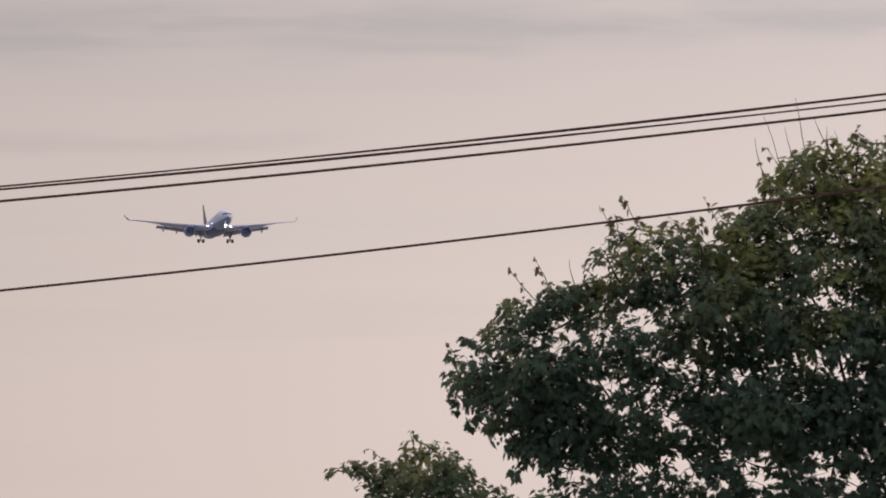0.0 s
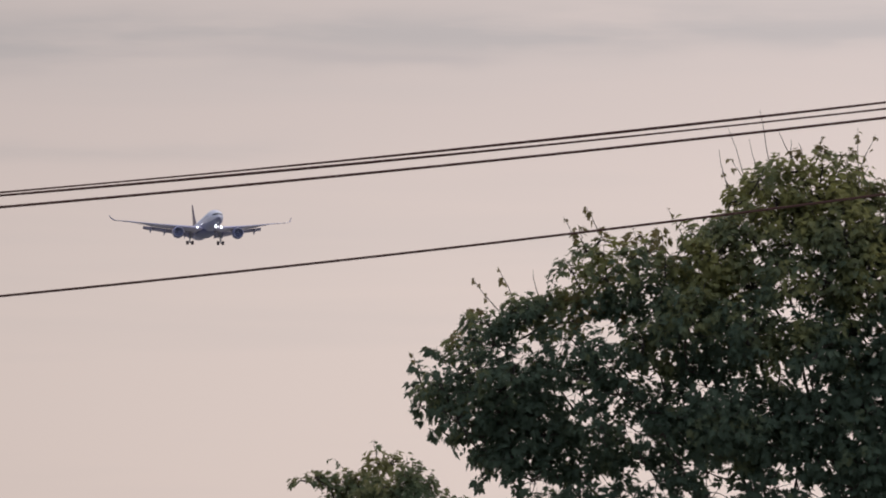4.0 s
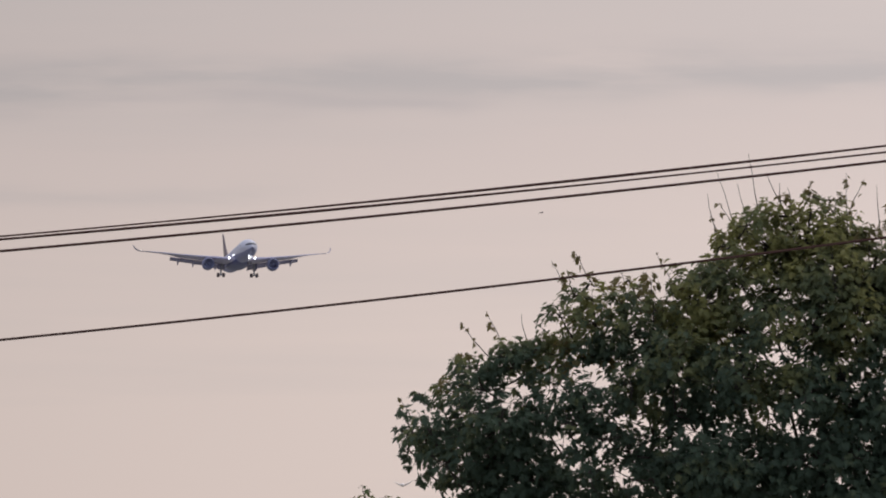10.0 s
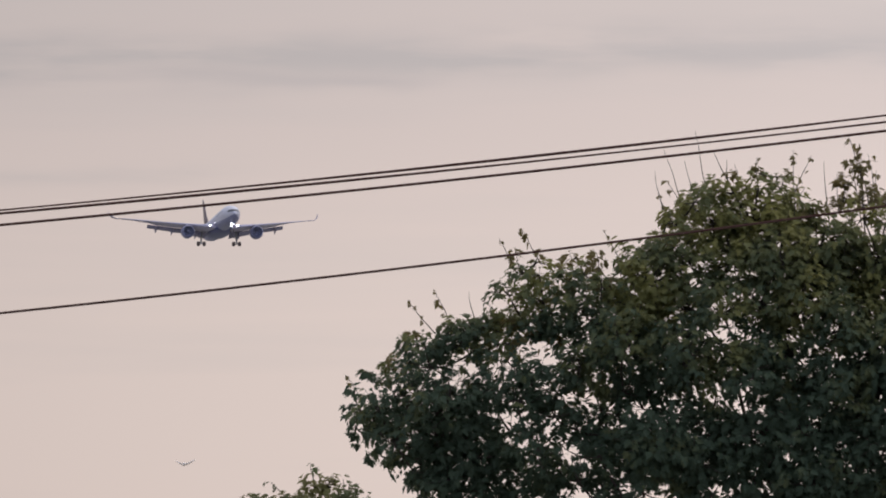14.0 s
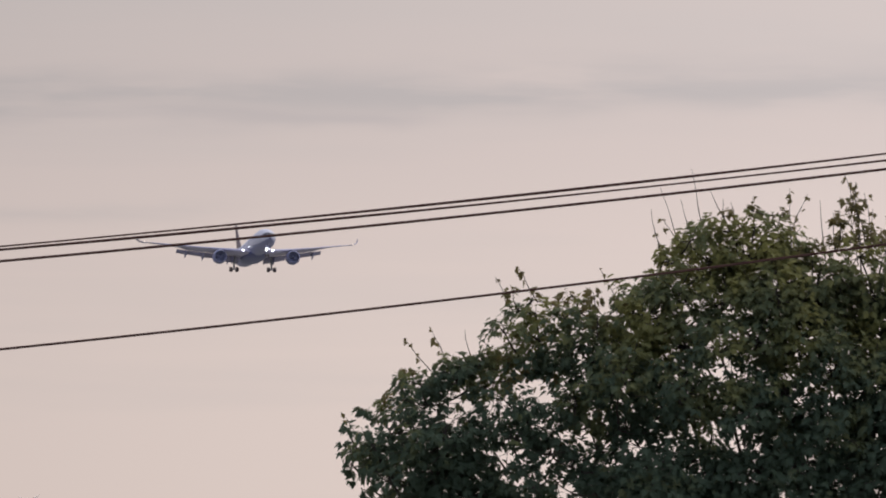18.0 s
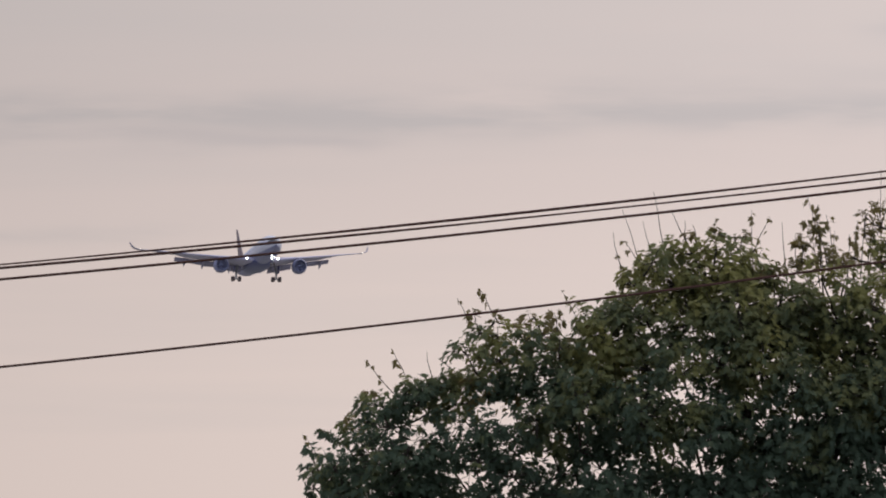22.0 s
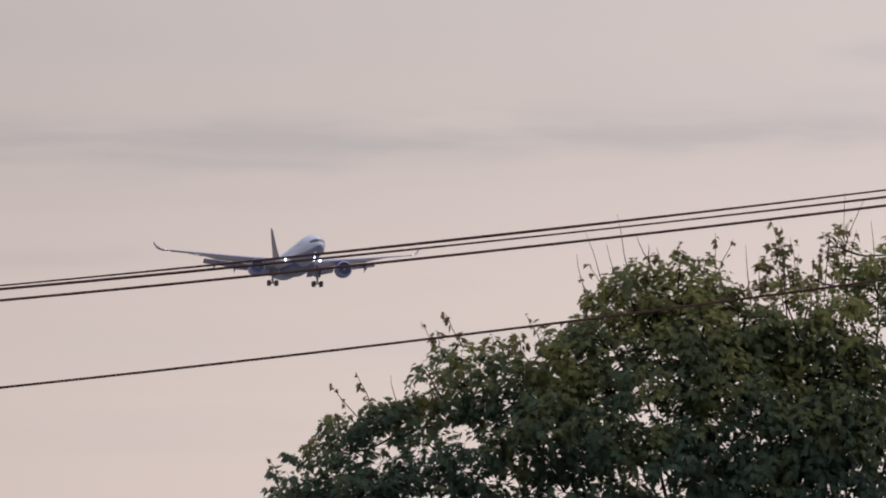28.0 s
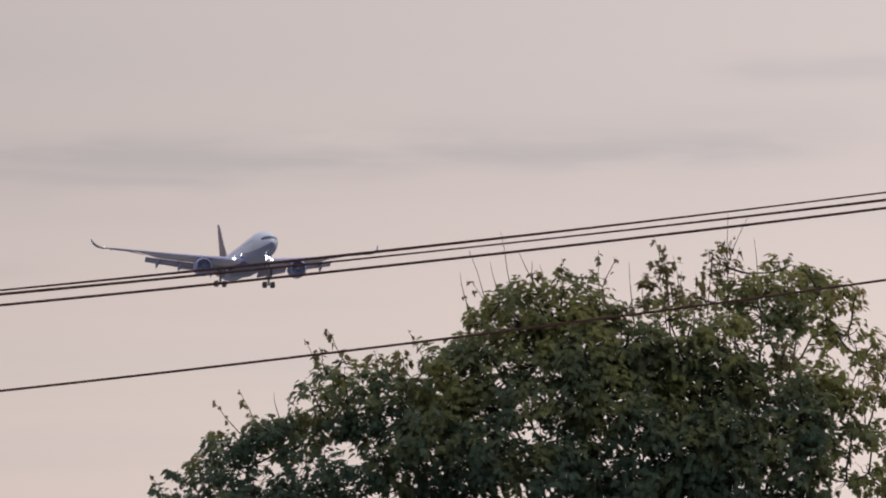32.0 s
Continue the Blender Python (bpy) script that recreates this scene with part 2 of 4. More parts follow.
LIP = material("intake_lip", (0.20, 0.205, 0.32), 0.4, 0.1, scale=2)
FIN_PAINT = material("fin_paint", (0.155, 0.115, 0.135), 0.4, second=(0.13, 0.10, 0.12), scale=0.5, spec=0.15)
# fan lightened, with haze in its colour
DARK = material("hazed_fan", (0.26, 0.26, 0.38), 0.5, second=(0.23, 0.23, 0.345), scale=3)
BLADE = material("fan_blade", (0.26, 0.26, 0.38), 0.4, 0.1, scale=3)
GLASS_DARK = material("cockpit_glass", (0.04, 0.042, 0.07), 0.3, spec=0.2, scale=2)
# panes paled so they sink into the body as through haze
CABIN_GLASS = material("hazed_cabin_glass", (0.36, 0.365, 0.46), 0.25, spec=0.2, scale=2)
# tyre black raised towards grey, for haze
TYRE = material("tyre", (0.15, 0.115, 0.115), 0.85, scale=5)
GEAR = material("gear_metal", (0.30, 0.30, 0.33), 0.45, 0.4, scale=3)
BEAM = glow_material("landing_beam", (0.93, 0.96, 1.0), 7.0)
SMALL_BEAM = glow_material("small_beam", (0.95, 0.96, 1.0), 6.0)
NAV = glow_material("tip_beam", (1.0, 0.85, 0.7), 1.3)
FEATHER = material("feather", (0.95, 0.84, 0.78), 0.8, second=(0.90, 0.79, 0.73), scale=12)
DARK_FEATHER = material("dark_feather", (0.06, 0.05, 0.055), 0.8, scale=30)
BRICK = material("brick", (0.20, 0.105, 0.085), 0.9, second=(0.14, 0.08, 0.07), scale=6, bump=0.4, per_object=0.25)
COPING = material("coping", (0.34, 0.245, 0.235), 0.9, second=(0.27, 0.195, 0.19), scale=4, bump=0.4, per_object=0.12)
MORTAR = material("mortar", (0.14, 0.105, 0.098), 0.95, scale=10)
RENDER_WALL = material("render_wall", (0.50, 0.46, 0.41), 0.9, scale=2, bump=0.2)
ROOF_TILE = material("roof_tile", (0.15, 0.09, 0.075), 0.85, scale=2, bump=0.5, bump_scale=12)
GRASS = material("grass", (0.17, 0.17, 0.14), 0.95, second=(0.25, 0.24, 0.225), scale=0.05, bump=0.6, bump_scale=3)


# ---- mesh helpers ----
def mesh_of(name, bm, mat, smooth=False):
    bmesh.ops.recalc_face_normals(bm, faces=bm.faces)
    me = bpy.data.meshes.new(name)
    bm.to_mesh(me)
    bm.free()
    me.materials.append(mat)
    if smooth:
        me.polygons.foreach_set("use_smooth", [True] * len(me.polygons))
    return me


def part(name, bm, mat, parent, label="", smooth=False):
    ob = new(name, bm if isinstance(bm, bpy.types.Mesh) else mesh_of(name, bm, mat, smooth))
    ob.parent = parent
    return tagged(ob, label) if label else ob


def thing(name, m, label, category, group="", kind=""):
    ob = new(name)
    ob.matrix_world = m
    return tagged(ob, label, category, group, kind)


def add_box(bm, c, size, m=None, bevel=0.0):
    r = bmesh.ops.create_cube(bm, size=1, matrix=(m or Matrix()) @ Matrix.Translation(c) @ Matrix.Diagonal((*size, 1)))
    if bevel:
        vs = set(r["verts"])
        es = [e for e in bm.edges if e.verts[0] in vs and e.verts[1] in vs]
        bmesh.ops.bevel(bm, geom=es, offset=bevel, segments=1, affect="EDGES")


def add_loft(bm, rings, closed=True, caps=True):
    """Skin over rings of equal length."""
    vr = [[bm.verts.new(p) for p in ring] for ring in rings]
    n = len(vr[0])
    for a, b in zip(vr, vr[1:]):
        for i in range(n if closed else n - 1):
            j = (i + 1) % n
            bm.faces.new((a[i], a[j], b[j], b[i]))
    if caps and closed:
        bm.faces.new(vr[0])
        bm.faces.new(vr[-1][::-1])
    return vr


def add_tube(bm, pts, radii, sides=7):
    pts = [Vector(p) for p in pts]
    rings = []
    ref = Vector((0.31, 0.87, 0.38))
    for i, p in enumerate(pts):
        d = (pts[min(i + 1, len(pts) - 1)] - pts[max(i - 1, 0)]).normalized()
        u = d.cross(ref).normalized()
        v = d.cross(u)
        rings.append([p + radii[i] * (math.cos(a) * u + math.sin(a) * v) for a in (2 * math.pi * k / sides for k in range(sides))])
    add_loft(bm, rings)


def add_lathe(bm, axis_pts, centre, sides=28, caps=False):
    """Turn (x, r) pairs round the x axis through centre."""
    cx, cy, cz = centre
    rings = [[(cx + x, cy + r * math.cos(a), cz + r * math.sin(a)) for a in (2 * math.pi * k / sides for k in range(sides))] for x, r in axis_pts]
    add_loft(bm, rings, caps=caps)


def add_disc(bm, centre, radius, thick, normal, sides=16):
    m = Matrix.Translation(centre) @ Vector(normal).to_track_quat("Z", "Y").to_matrix().to_4x4()
    bmesh.ops.create_cone(bm, cap_ends=True, segments=sides, radius1=radius, radius2=radius * 0.8, depth=thick, matrix=m)


# ---- ground ----
bm = bmesh.new()
R = 9000
vs = [bm.verts.new((R * math.cos(a), R * math.sin(a), 0)) for a in (2 * math.pi * k / 64 for k in range(64))]
bm.faces.new(vs)
tagged(new("ground", mesh_of("ground", bm, GRASS)), "flat grassy ground under the dusk sky", "ground", kind="structure")


# ---- the airliner: x forward, y to its left, z up ----
def fuselage_radius(x):
    """Half height and the centre's height of the body at x."""
    nose, tail = 32.4, -34.0
    if x > 20:
        s = (nose - x) / (nose - 20)
        r = 3.0 * (1 - (1 - s) ** 2.0) ** 0.72
        return max(r, 0.02), -0.85 * (1 - s) ** 2
    if x < -12:
        s = (x - tail) / (-12 - tail)
        r = 0.35 + 2.65 * math.sin(s * math.pi / 2) ** 0.95
        return r, 1.75 * (1 - s) ** 1.4
    return 3.0, 0.0


def build_airliner():
    plane = thing("airliner", Matrix(), "white twin-engined airliner, gear and flaps down, landing lights lit", "airliner")
    # body, split along its waist into the white top and a blue-grey belly with shade painted in
    xs = [32.4, 32.37, 32.25, 32.0, 31.6, 31, 30.2, 29.2, 28, 26.5, 25, 23, 21, 17, 12, 6, 0, -6, -12, -16, -20, -24, -28, -31, -33, -34]

    def ring(x, a0, a1, n, grow=0.0):
        r, cz = fuselage_radius(x)
        r += grow
        return [(x, r * math.cos(a0 + (a1 - a0) * k / n), cz + r * math.sin(a0 + (a1 - a0) * k / n)) for k in range(n + 1)]

    def waist(x):
        return radians(-16 - 18 * min(1.0, max(0.0, (x - 13) / 12)))

    bm = bmesh.new()
    add_loft(bm, [ring(x, waist(x), math.pi - waist(x), 24) for x in xs], closed=False)
    body = part("fuselage", bm, PAINT, plane, "white painted upper body", True)
    bm = bmesh.new()
    add_loft(bm, [ring(x, math.pi - waist(x), waist(x) + 2 * math.pi, 24) for x in xs], closed=False)
    part("belly", bm, BELLY, plane, "blue-grey underside, shade put into its colour", True)
    # cockpit glazing: six dark panes in a narrow band over the nose
    def on_nose(y, z, proud=0.03):
        """The point of the nose at this width and height."""
        near, far = 22.0, 32.38
        for _ in range(26):
            x = (near + far) / 2
            r, cz = fuselage_radius(x)
            near, far = (x, far) if math.hypot(y, z - cz) < r else (near, x)
        return (near + proud, y * 1.01, z + proud * 0.5)

    for side in (1, -1):
        for ya, yb, za, zb in ((0.01, 0.63, 0.80, 0.78), (0.65, 1.22, 0.78, 0.70), (1.24, 1.72, 0.69, 0.48)):
            bm = bmesh.new()
            rows = []
            for k in range(5):
                w = k / 4
                y = ya + (yb - ya) * w
                rows.append([on_nose(side * y, -0.06 + (za + (zb - za) * w + 0.06) * v / 3) for v in range(4)])
            add_loft(bm, rows, closed=False, caps=False)
            part("cockpit_window", bm, GLASS_DARK, body, "dark cockpit pane", True)
    # cabin windows and doors
    pane = bmesh.new()
    add_box(pane, (0, 0, 0), (0.26, 0.05, 0.38), bevel=0.02)
    pane = mesh_of("cabin_window", pane, CABIN_GLASS)
    for side in (1, -1):
        for k in range(56):
            x = 24.5 - k * 0.86
            if abs(x - 13.0) < 0.9 or abs(x + 7.4) < 0.9 or x < -23:
                continue
            r, cz = fuselage_radius(x)
            z = 0.62
            if x < -12:
                z += cz * 0.5
            y = math.sqrt(max(r * r - (z - cz) ** 2, 0.01))
            w = part("cabin_window", pane, None, body)
            w.matrix_basis = Matrix.Translation((x, side * (y + 0.0), z)) @ Matrix.Rotation(side * -0.2, 4, "X")
        for x in (27.2, 13.0, -7.4, -24.0):
            bm = bmesh.new()
            rows = []
            for zz in (-0.75, -0.25, 0.25, 0.75, 1.2):
                row = []
                for xx in (x - 0.55, x, x + 0.55):
                    r, cz = fuselage_radius(xx)
                    row.append((xx, side * math.sqrt(max((r + 0.02) ** 2 - (zz - cz) ** 2, 0.01)), zz))
                rows.append(row)
            add_loft(bm, rows, closed=False)
            part("cabin_door", bm, PAINT, body)
    # belly fairing
    bm = bmesh.new()
    rings = []
    for x, w, h in ((12, 1.2, 0.3), (10, 2.6, 0.9), (6, 3.35, 1.35), (0, 3.5, 1.5), (-5, 3.2, 1.35), (-9, 2.2, 0.8), (-11.5, 0.9, 0.2)):
        rings.append([(x, w * math.cos(a), -2.15 + h * math.sin(a)) for a in (2 * math.pi * k / 24 for k in range(24))])
    add_loft(bm, rings)
    part("belly_fairing", bm, FAIRING, plane, "belly fairing, shade put into its deep blue", True)

    def foil(le, te, y, z, thick, twist=0.0):
        """A section with its leading edge at x = le and its trailing edge at te."""
        c = le - te
        out = []
        for s, u in ((0, 0), (0.03, 0.55), (0.12, 0.9), (0.32, 1.0), (0.62, 0.72), (1.0, 0.05), (0.62, -0.35), (0.32, -0.62), (0.12, -0.62), (0.03, -0.4)):
            out.append((le - s * c, y, z + u * thick * c * 0.55 - s * c * twist))
        return out

    def lead(y):
        return 9.9 - (y - 3) * 0.66 if y < 28 else 9.9 - 25 * 0.66 - (y - 28) * 0.95

    def height(y):
        return -1.75 + 0.165 * (y - 3) + 0.0003 * max(0, y - 3) ** 2

    def trail(y):
        return -3.6 - 0.04 * (y - 3) if y < 10.5 else -3.9 - (y - 10.5) * 0.43

    def washout(y):
        return 0.02 - 0.13 * min(1.0, max(0.0, (y - 19) / 3.5))

    for side in (1, -1):
        bm = bmesh.new()
        ys = (1.6, 3.5, 6, 8.5, 10.5, 14, 18, 20.9, 22, 26, 29)
        add_loft(bm, [foil(lead(y), trail(y), side * y, height(y), 0.13 - 0.0028 * y, washout(y)) for y in ys])
        wing = part("wing", bm, WING_GREY, plane, "long grey swept wing", True)
        bm = bmesh.new()
        z0, x0, x1 = height(29), lead(29), trail(29)
        tips = [foil(x0 - 1.15 * s * 2.4, x1 - 0.55 * s * 2.4 - 0.3 * s, side * (29 + 3.15 * math.sin(min(s, 1) * 1.35) / math.sin(1.35)), z0 + 0.16 * 3 * s + 1.95 * s ** 2.6, 0.05, -0.08) for s in (0, 0.25, 0.45, 0.62, 0.76, 0.88, 1.0)]
        tips = [[Vector(p).lerp(Vector(ring_[5]), 0.55 * max(0, i - 3) / 3) for p in ring_] for i, ring_ in enumerate(tips)]
        add_loft(bm, tips)
        part("winglet", bm, FLAP_GREY, wing, "curved grey wing tip", True)
        # slats drooped in front, flaps let down behind
        for ya, yb in ((4.2, 8.9), (12.0, 17.2), (17.4, 22.6), (22.8, 28.0)):
            bm = bmesh.new()
            add_loft(bm, [foil(lead(y) + 0.40 - y * 0.008, lead(y) - 0.25 + y * 0.004, side * y, height(y) - 0.26 + y * 0.008, 0.18 - 0.003 * y, -0.15) for y in (ya, (ya + yb) / 2, yb)])
            part("slat", bm, WING_GREY, wing, "", True)
        for ya, yb, ch in ((3.6, 10.0, 2.9), (10.3, 20.8, 2.3)):
            bm = bmesh.new()
            rings = []
            for y in (ya, (ya + yb) / 2, yb):
                c = ch * (1 - 0.022 * (y - ya))
                rings.append(foil(trail(y) + 0.35, trail(y) + 0.35 - c * 0.86, side * y, height(y) - 0.30, 0.13, 0.58))
            add_loft(bm, rings)
            part("flap", bm, FLAP_GREY, wing, "lowered grey flap", True)
        bm = bmesh.new()
        add_loft(bm, [foil(trail(y) + 0.1, trail(y) - 1.0, side * y, height(y) - 0.02 - washout(y) * (lead(y) - trail(y)), 0.05, -0.02) for y in (21.0, 24.5, 28.2)])
        part("aileron", bm, FLAP_GREY, wing, "", True)
        for y, ln in ((6.6, 4.6), (13.6, 4.4), (18.3, 3.8)):
            bm = bmesh.new()
            zc, xc = height(y) - 0.55, trail(y) + 1.9
            pts = [(xc, side * y, zc), (xc - ln * 0.3, side * y, zc - 0.30), (xc - ln * 0.62, side * y, zc - 0.75), (xc - ln, side * y, zc - 1.75)]
            add_tube(bm, pts, [0.08, 0.40, 0.42, 0.05], 10)
            part("flap_fairing", bm, FLAP_GREY, wing, "", True)
        # engine and pylon
        ey, ez, ex = side * 10.5, -2.92, 7.5
        eng = new("engine")
        eng.parent = plane
        tagged(eng, "large blue-cowled turbofan engine")
        bm = bmesh.new()
        add_lathe(bm, [(-0.05, 1.60), (-0.5, 1.88), (-1.4, 1.99), (-2.6, 1.97), (-3.8, 1.78), (-4.7, 1.52), (-4.7, 1.40), (-3.6, 1.45), (-1.2, 1.52), (-0.4, 1.50), (-0.05, 1.56)], (ex, ey, ez), 32)
        part("cowl", bm, NACELLE, eng, "dark blue engine cowl", True)
        bm = bmesh.new()
        add_lathe(bm, [(-0.16, 1.70), (-0.04, 1.655), (0.0, 1.58), (-0.03, 1.53), (-0.14, 1.505)], (ex, ey, ez), 32)
        part("intake_lip", bm, LIP, eng, "blue painted intake lip", True)
        bm = bmesh.new()
        add_lathe(bm, [(-3.4, 1.2), (-4.8, 1.02), (-6.4, 0.62), (-6.4, 0.3), (-7.3, 0.05)], (ex, ey, ez), 24)
        part("exhaust", bm, DARK, eng, "", True)
        bm = bmesh.new()
        add_disc(bm, (ex - 1.45, ey, ez), 1.52, 0.05, (1, 0, 0), 32)
        part("fan_backing", bm, DARK, eng)
        bm = bmesh.new()
        for k in range(22):
            a = 2 * math.pi * k / 22
            u, w = Vector((0, math.cos(a), math.sin(a))), Vector((0, -math.sin(a), math.cos(a)))
            c = Vector((ex - 1.25, ey, ez))
            q = [c + u * 0.42 - w * 0.05 + Vector((0.12, 0, 0)), c + u * 0.42 + w * 0.05 - Vector((0.1, 0, 0)), c + u * 1.47 + w * 0.22 - Vector((0.06, 0, 0)), c + u * 1.47 - w * 0.02 + Vector((0.06, 0, 0))]
            bm.faces.new([bm.verts.new(p) for p in q])
        part("fan", bm, BLADE, eng)
        bm = bmesh.new()
        add_lathe(bm, [(-1.35, 0.46), (-1.0, 0.36), (-0.7, 0.2), (-0.52, 0.01)], (ex, ey, ez), 16)
        part("spinner", bm, DARK, eng, "", True)
        bm = bmesh.new()
        rings = []
        for x, zt, zb, w in ((5.9, -0.75, -1.2, 0.08), (4.4, -0.45, -1.4, 0.26), (1.5, -0.75, -1.9, 0.32), (-1.0, -1.0, -1.7, 0.24), (-2.6, -1.15, -1.45, 0.08)):
            rings.append([(x, ey - w, zb), (x, ey + w, zb), (x, ey + w, zt), (x, ey - w, zt)])
        add_loft(bm, rings)
        part("pylon", bm, WING_GREY, plane)
        # tailplane
        bm = bmesh.new()
        add_loft(bm, [foil(le, te, side * y, z, 0.09) for y, le, te, z in ((0.8, -25.0, -30.6, 1.35), (5, -27.9, -32.2, 1.75), (9.3, -31.0, -33.6, 2.15))])
        part("tailplane", bm, WING_GREY, plane, "", True)
        # main gear
        gx, gy = -0.9, side * 5.4
        gear = new("main_gear")
        gear.parent = plane
        tagged(gear, "extended main landing gear with four wheels")
        bm = bmesh.new()
        add_tube(bm, [(gx + 0.2, gy - side * 0.35, -1.9), (gx + 0.05, gy, -3.6), (gx, gy, -5.6)], [0.36, 0.29, 0.24], 12)
        add_tube(bm, [(gx, gy - side * 2.2, -2.6), (gx, gy, -4.1)], [0.12, 0.12], 8)
        add_tube(bm, [(gx + 2.0, gy - side * 0.2, -2.2), (gx, gy, -4.3)], [0.11, 0.11], 8)
        part("strut", bm, GEAR, gear)
        tilt = Matrix.Translation((gx, gy, -5.6)) @ Matrix.Rotation(radians(7), 4, "Y")
        bm = bmesh.new()
        add_tube(bm, [tilt @ Vector((1.15, 0, 0)), tilt @ Vector((-1.15, 0, 0))], [0.17, 0.17], 8)
        for dx in (1.05, -1.05):
            add_tube(bm, [tilt @ Vector((dx, -0.9, 0)), tilt @ Vector((dx, 0.9, 0))], [0.11, 0.11], 8)
        part("bogie", bm, GEAR, gear)
        for dx in (1.05, -1.05):
            for dy in (0.88, -0.88):
                bm = bmesh.new()
                c = tilt @ Vector((dx, dy, 0))
                prof = [(-0.26, 0.34), (-0.27, 0.56), (-0.20, 0.68), (0, 0.71), (0.20, 0.68), (0.27, 0.56), (0.26, 0.34), (0.12, 0.3), (-0.12, 0.3)]
                rings = [[(c.x + r * math.cos(a), c.y + w, c.z + r * math.sin(a)) for a in (2 * math.pi * k / 18 for k in range(18))] for w, r in prof + prof[:1]]
                add_loft(bm, rings, caps=False)
                part("wheel", bm, TYRE, gear, "black tyre, colour lifted for haze", True)
        bm = bmesh.new()
        add_box(bm, (gx + 0.1, gy + side * 0.62, -3.0), (1.9, 0.07, 1.9), bevel=0.02)
        part("gear_door", bm, FAIRING, gear)
        # lamps in the wing root
        bm = bmesh.new()
        add_disc(bm, (9.6, side * 4.2, -1.42), 0.27, 0.12, (1, side * -0.05, -0.1))
        part("landing_light", bm, BEAM, plane, "bright white landing light")
        bm = bmesh.new()
        add_disc(bm, (lead(29.8) + 0.05, side * 30.0, height(29) + 0.30), 0.12, 0.1, (1, 0, -0.1), 10)
        part("tip_light", bm, NAV, wing, "small lit tip light")
    bm = bmesh.new()
    add_disc(bm, (11.4, -2.98, -0.78), 0.12, 0.1, (1, -0.3, -0.1), 12)
    part("side_light", bm, SMALL_BEAM, plane, "small white lamp")
    # fin
    bm = bmesh.new()
    rings = []
    for z, le, te, w in ((1.6, -19.2, -30.0, 0.52), (3.1, -21.6, -30.4, 0.46), (7.0, -26.6, -32.0, 0.34), (11.4, -31.0, -33.6, 0.22), (12.2, -32.3, -33.9, 0.10)):
        c = le - te
        rings.append([(le - s * c, u * w, z) for s, u in ((0, 0), (0.08, 0.6), (0.3, 1), (0.65, 0.75), (1, 0.06), (1, -0.06), (0.65, -0.75), (0.3, -1), (0.08, -0.6))])
    add_loft(bm, rings)
    part("fin", bm, FIN_PAINT, plane, "dark violet-brown tail fin", True)
    # nose gear with its pair of lamps
    gear = new("nose_gear")
    gear.parent = plane
    tagged(gear, "extended nose gear with two wheels and lit lamps")
    bm = bmesh.new()
    add_tube(bm, [(26.4, 0, -2.2), (26.1, 0, -3.8), (26.0, 0, -5.1)], [0.2, 0.17, 0.13], 10)
    add_tube(bm, [(27.9, 0, -2.5), (26.1, 0, -4.1)], [0.1, 0.1], 8)
    add_tube(bm, [(26.0, -0.6, -5.15), (26.0, 0.6, -5.15)], [0.1, 0.1], 8)
    part("strut", bm, GEAR, gear)
    for dy in (0.42, -0.42):
        bm = bmesh.new()
        prof = [(-0.17, 0.26), (-0.18, 0.42), (0, 0.53), (0.18, 0.42), (0.17, 0.26), (-0.17, 0.26)]
        rings = [[(26.0 + r * math.cos(a), dy + w, -5.15 + r * math.sin(a)) for a in (2 * math.pi * k / 18 for k in range(18))] for w, r in prof]
        add_loft(bm, rings, caps=False)
        part("wheel", bm, TYRE, gear, "black tyre, colour lifted for haze", True)
        bm = bmesh.new()
        add_box(bm, (27.2, dy * 1.5, -3.1), (1.7, 0.05, 0.9), bevel=0.015)
        part("gear_door", bm, FAIRING, gear)
    for y, z, r in ((-0.22, -3.15, 0.27), (-0.16, -3.75, 0.24)):
        bm = bmesh.new()
        add_disc(bm, (26.35, y, z), r, 0.12, (1, 0, -0.12), 14)
        part("landing_light", bm, BEAM, gear, "bright white landing light")
    bm = bmesh.new()
    add_disc(bm, (26.3, 0.48, -3.35), 0.15, 0.12, (1, 0, -0.12), 12)
    part("taxi_light", bm, SMALL_BEAM, gear, "small white lamp")
    return plane


airliner = build_airliner()


# ---- overhead cables and their poles ----
CABLE_Y = 60.0
LEFT_POLE, RIGHT_POLE = -45.5, 5.6
# height at x = 0.296, slope there, sag curve, offset in depth, radius; the upper two are flat and twisted, so their width swings about it, widest at the last number
CABLES = [
    (5.918, 0.1112, 0.00357, 0.00, 0.0054, 0.0014, 0.6),
    (5.905, 0.1073, 0.00347, 0.14, 0.0055, 0.0013, -1.0),
    (5.841, 0.1104, 0.00351, -0.12, 0.0063, 0.0, 0.0),
    (5.466, 0.1251, 0.00408, -0.20, 0.0058, 0.0, 0.0),
]


def build_cable(z0, slope, sag, dy, radius, swing, widest):
    bm = bmesh.new()
    pts = []
    n = 220
    for k in range(n + 1):
        x = LEFT_POLE + (RIGHT_POLE - LEFT_POLE) * k / n
        d = x - 0.296
        pts.append((x, CABLE_Y + dy, z0 + slope * d + sag * d * d))
    add_tube(bm, pts, [radius + swing * math.cos(2 * math.pi * (p[0] - widest) / 4.4) for p in pts], 8)
    ob = new("overhead_cable", mesh_of("overhead_cable", bm, CABLE, True))
    return tagged(ob, "dark sagging overhead cable strung between wooden poles", "cable", "overhead cables")


def cable_height(k, x):
    z0, slope, sag = CABLES[k][:3]
    return z0 + slope * (x - 0.296) + sag * (x - 0.296) ** 2


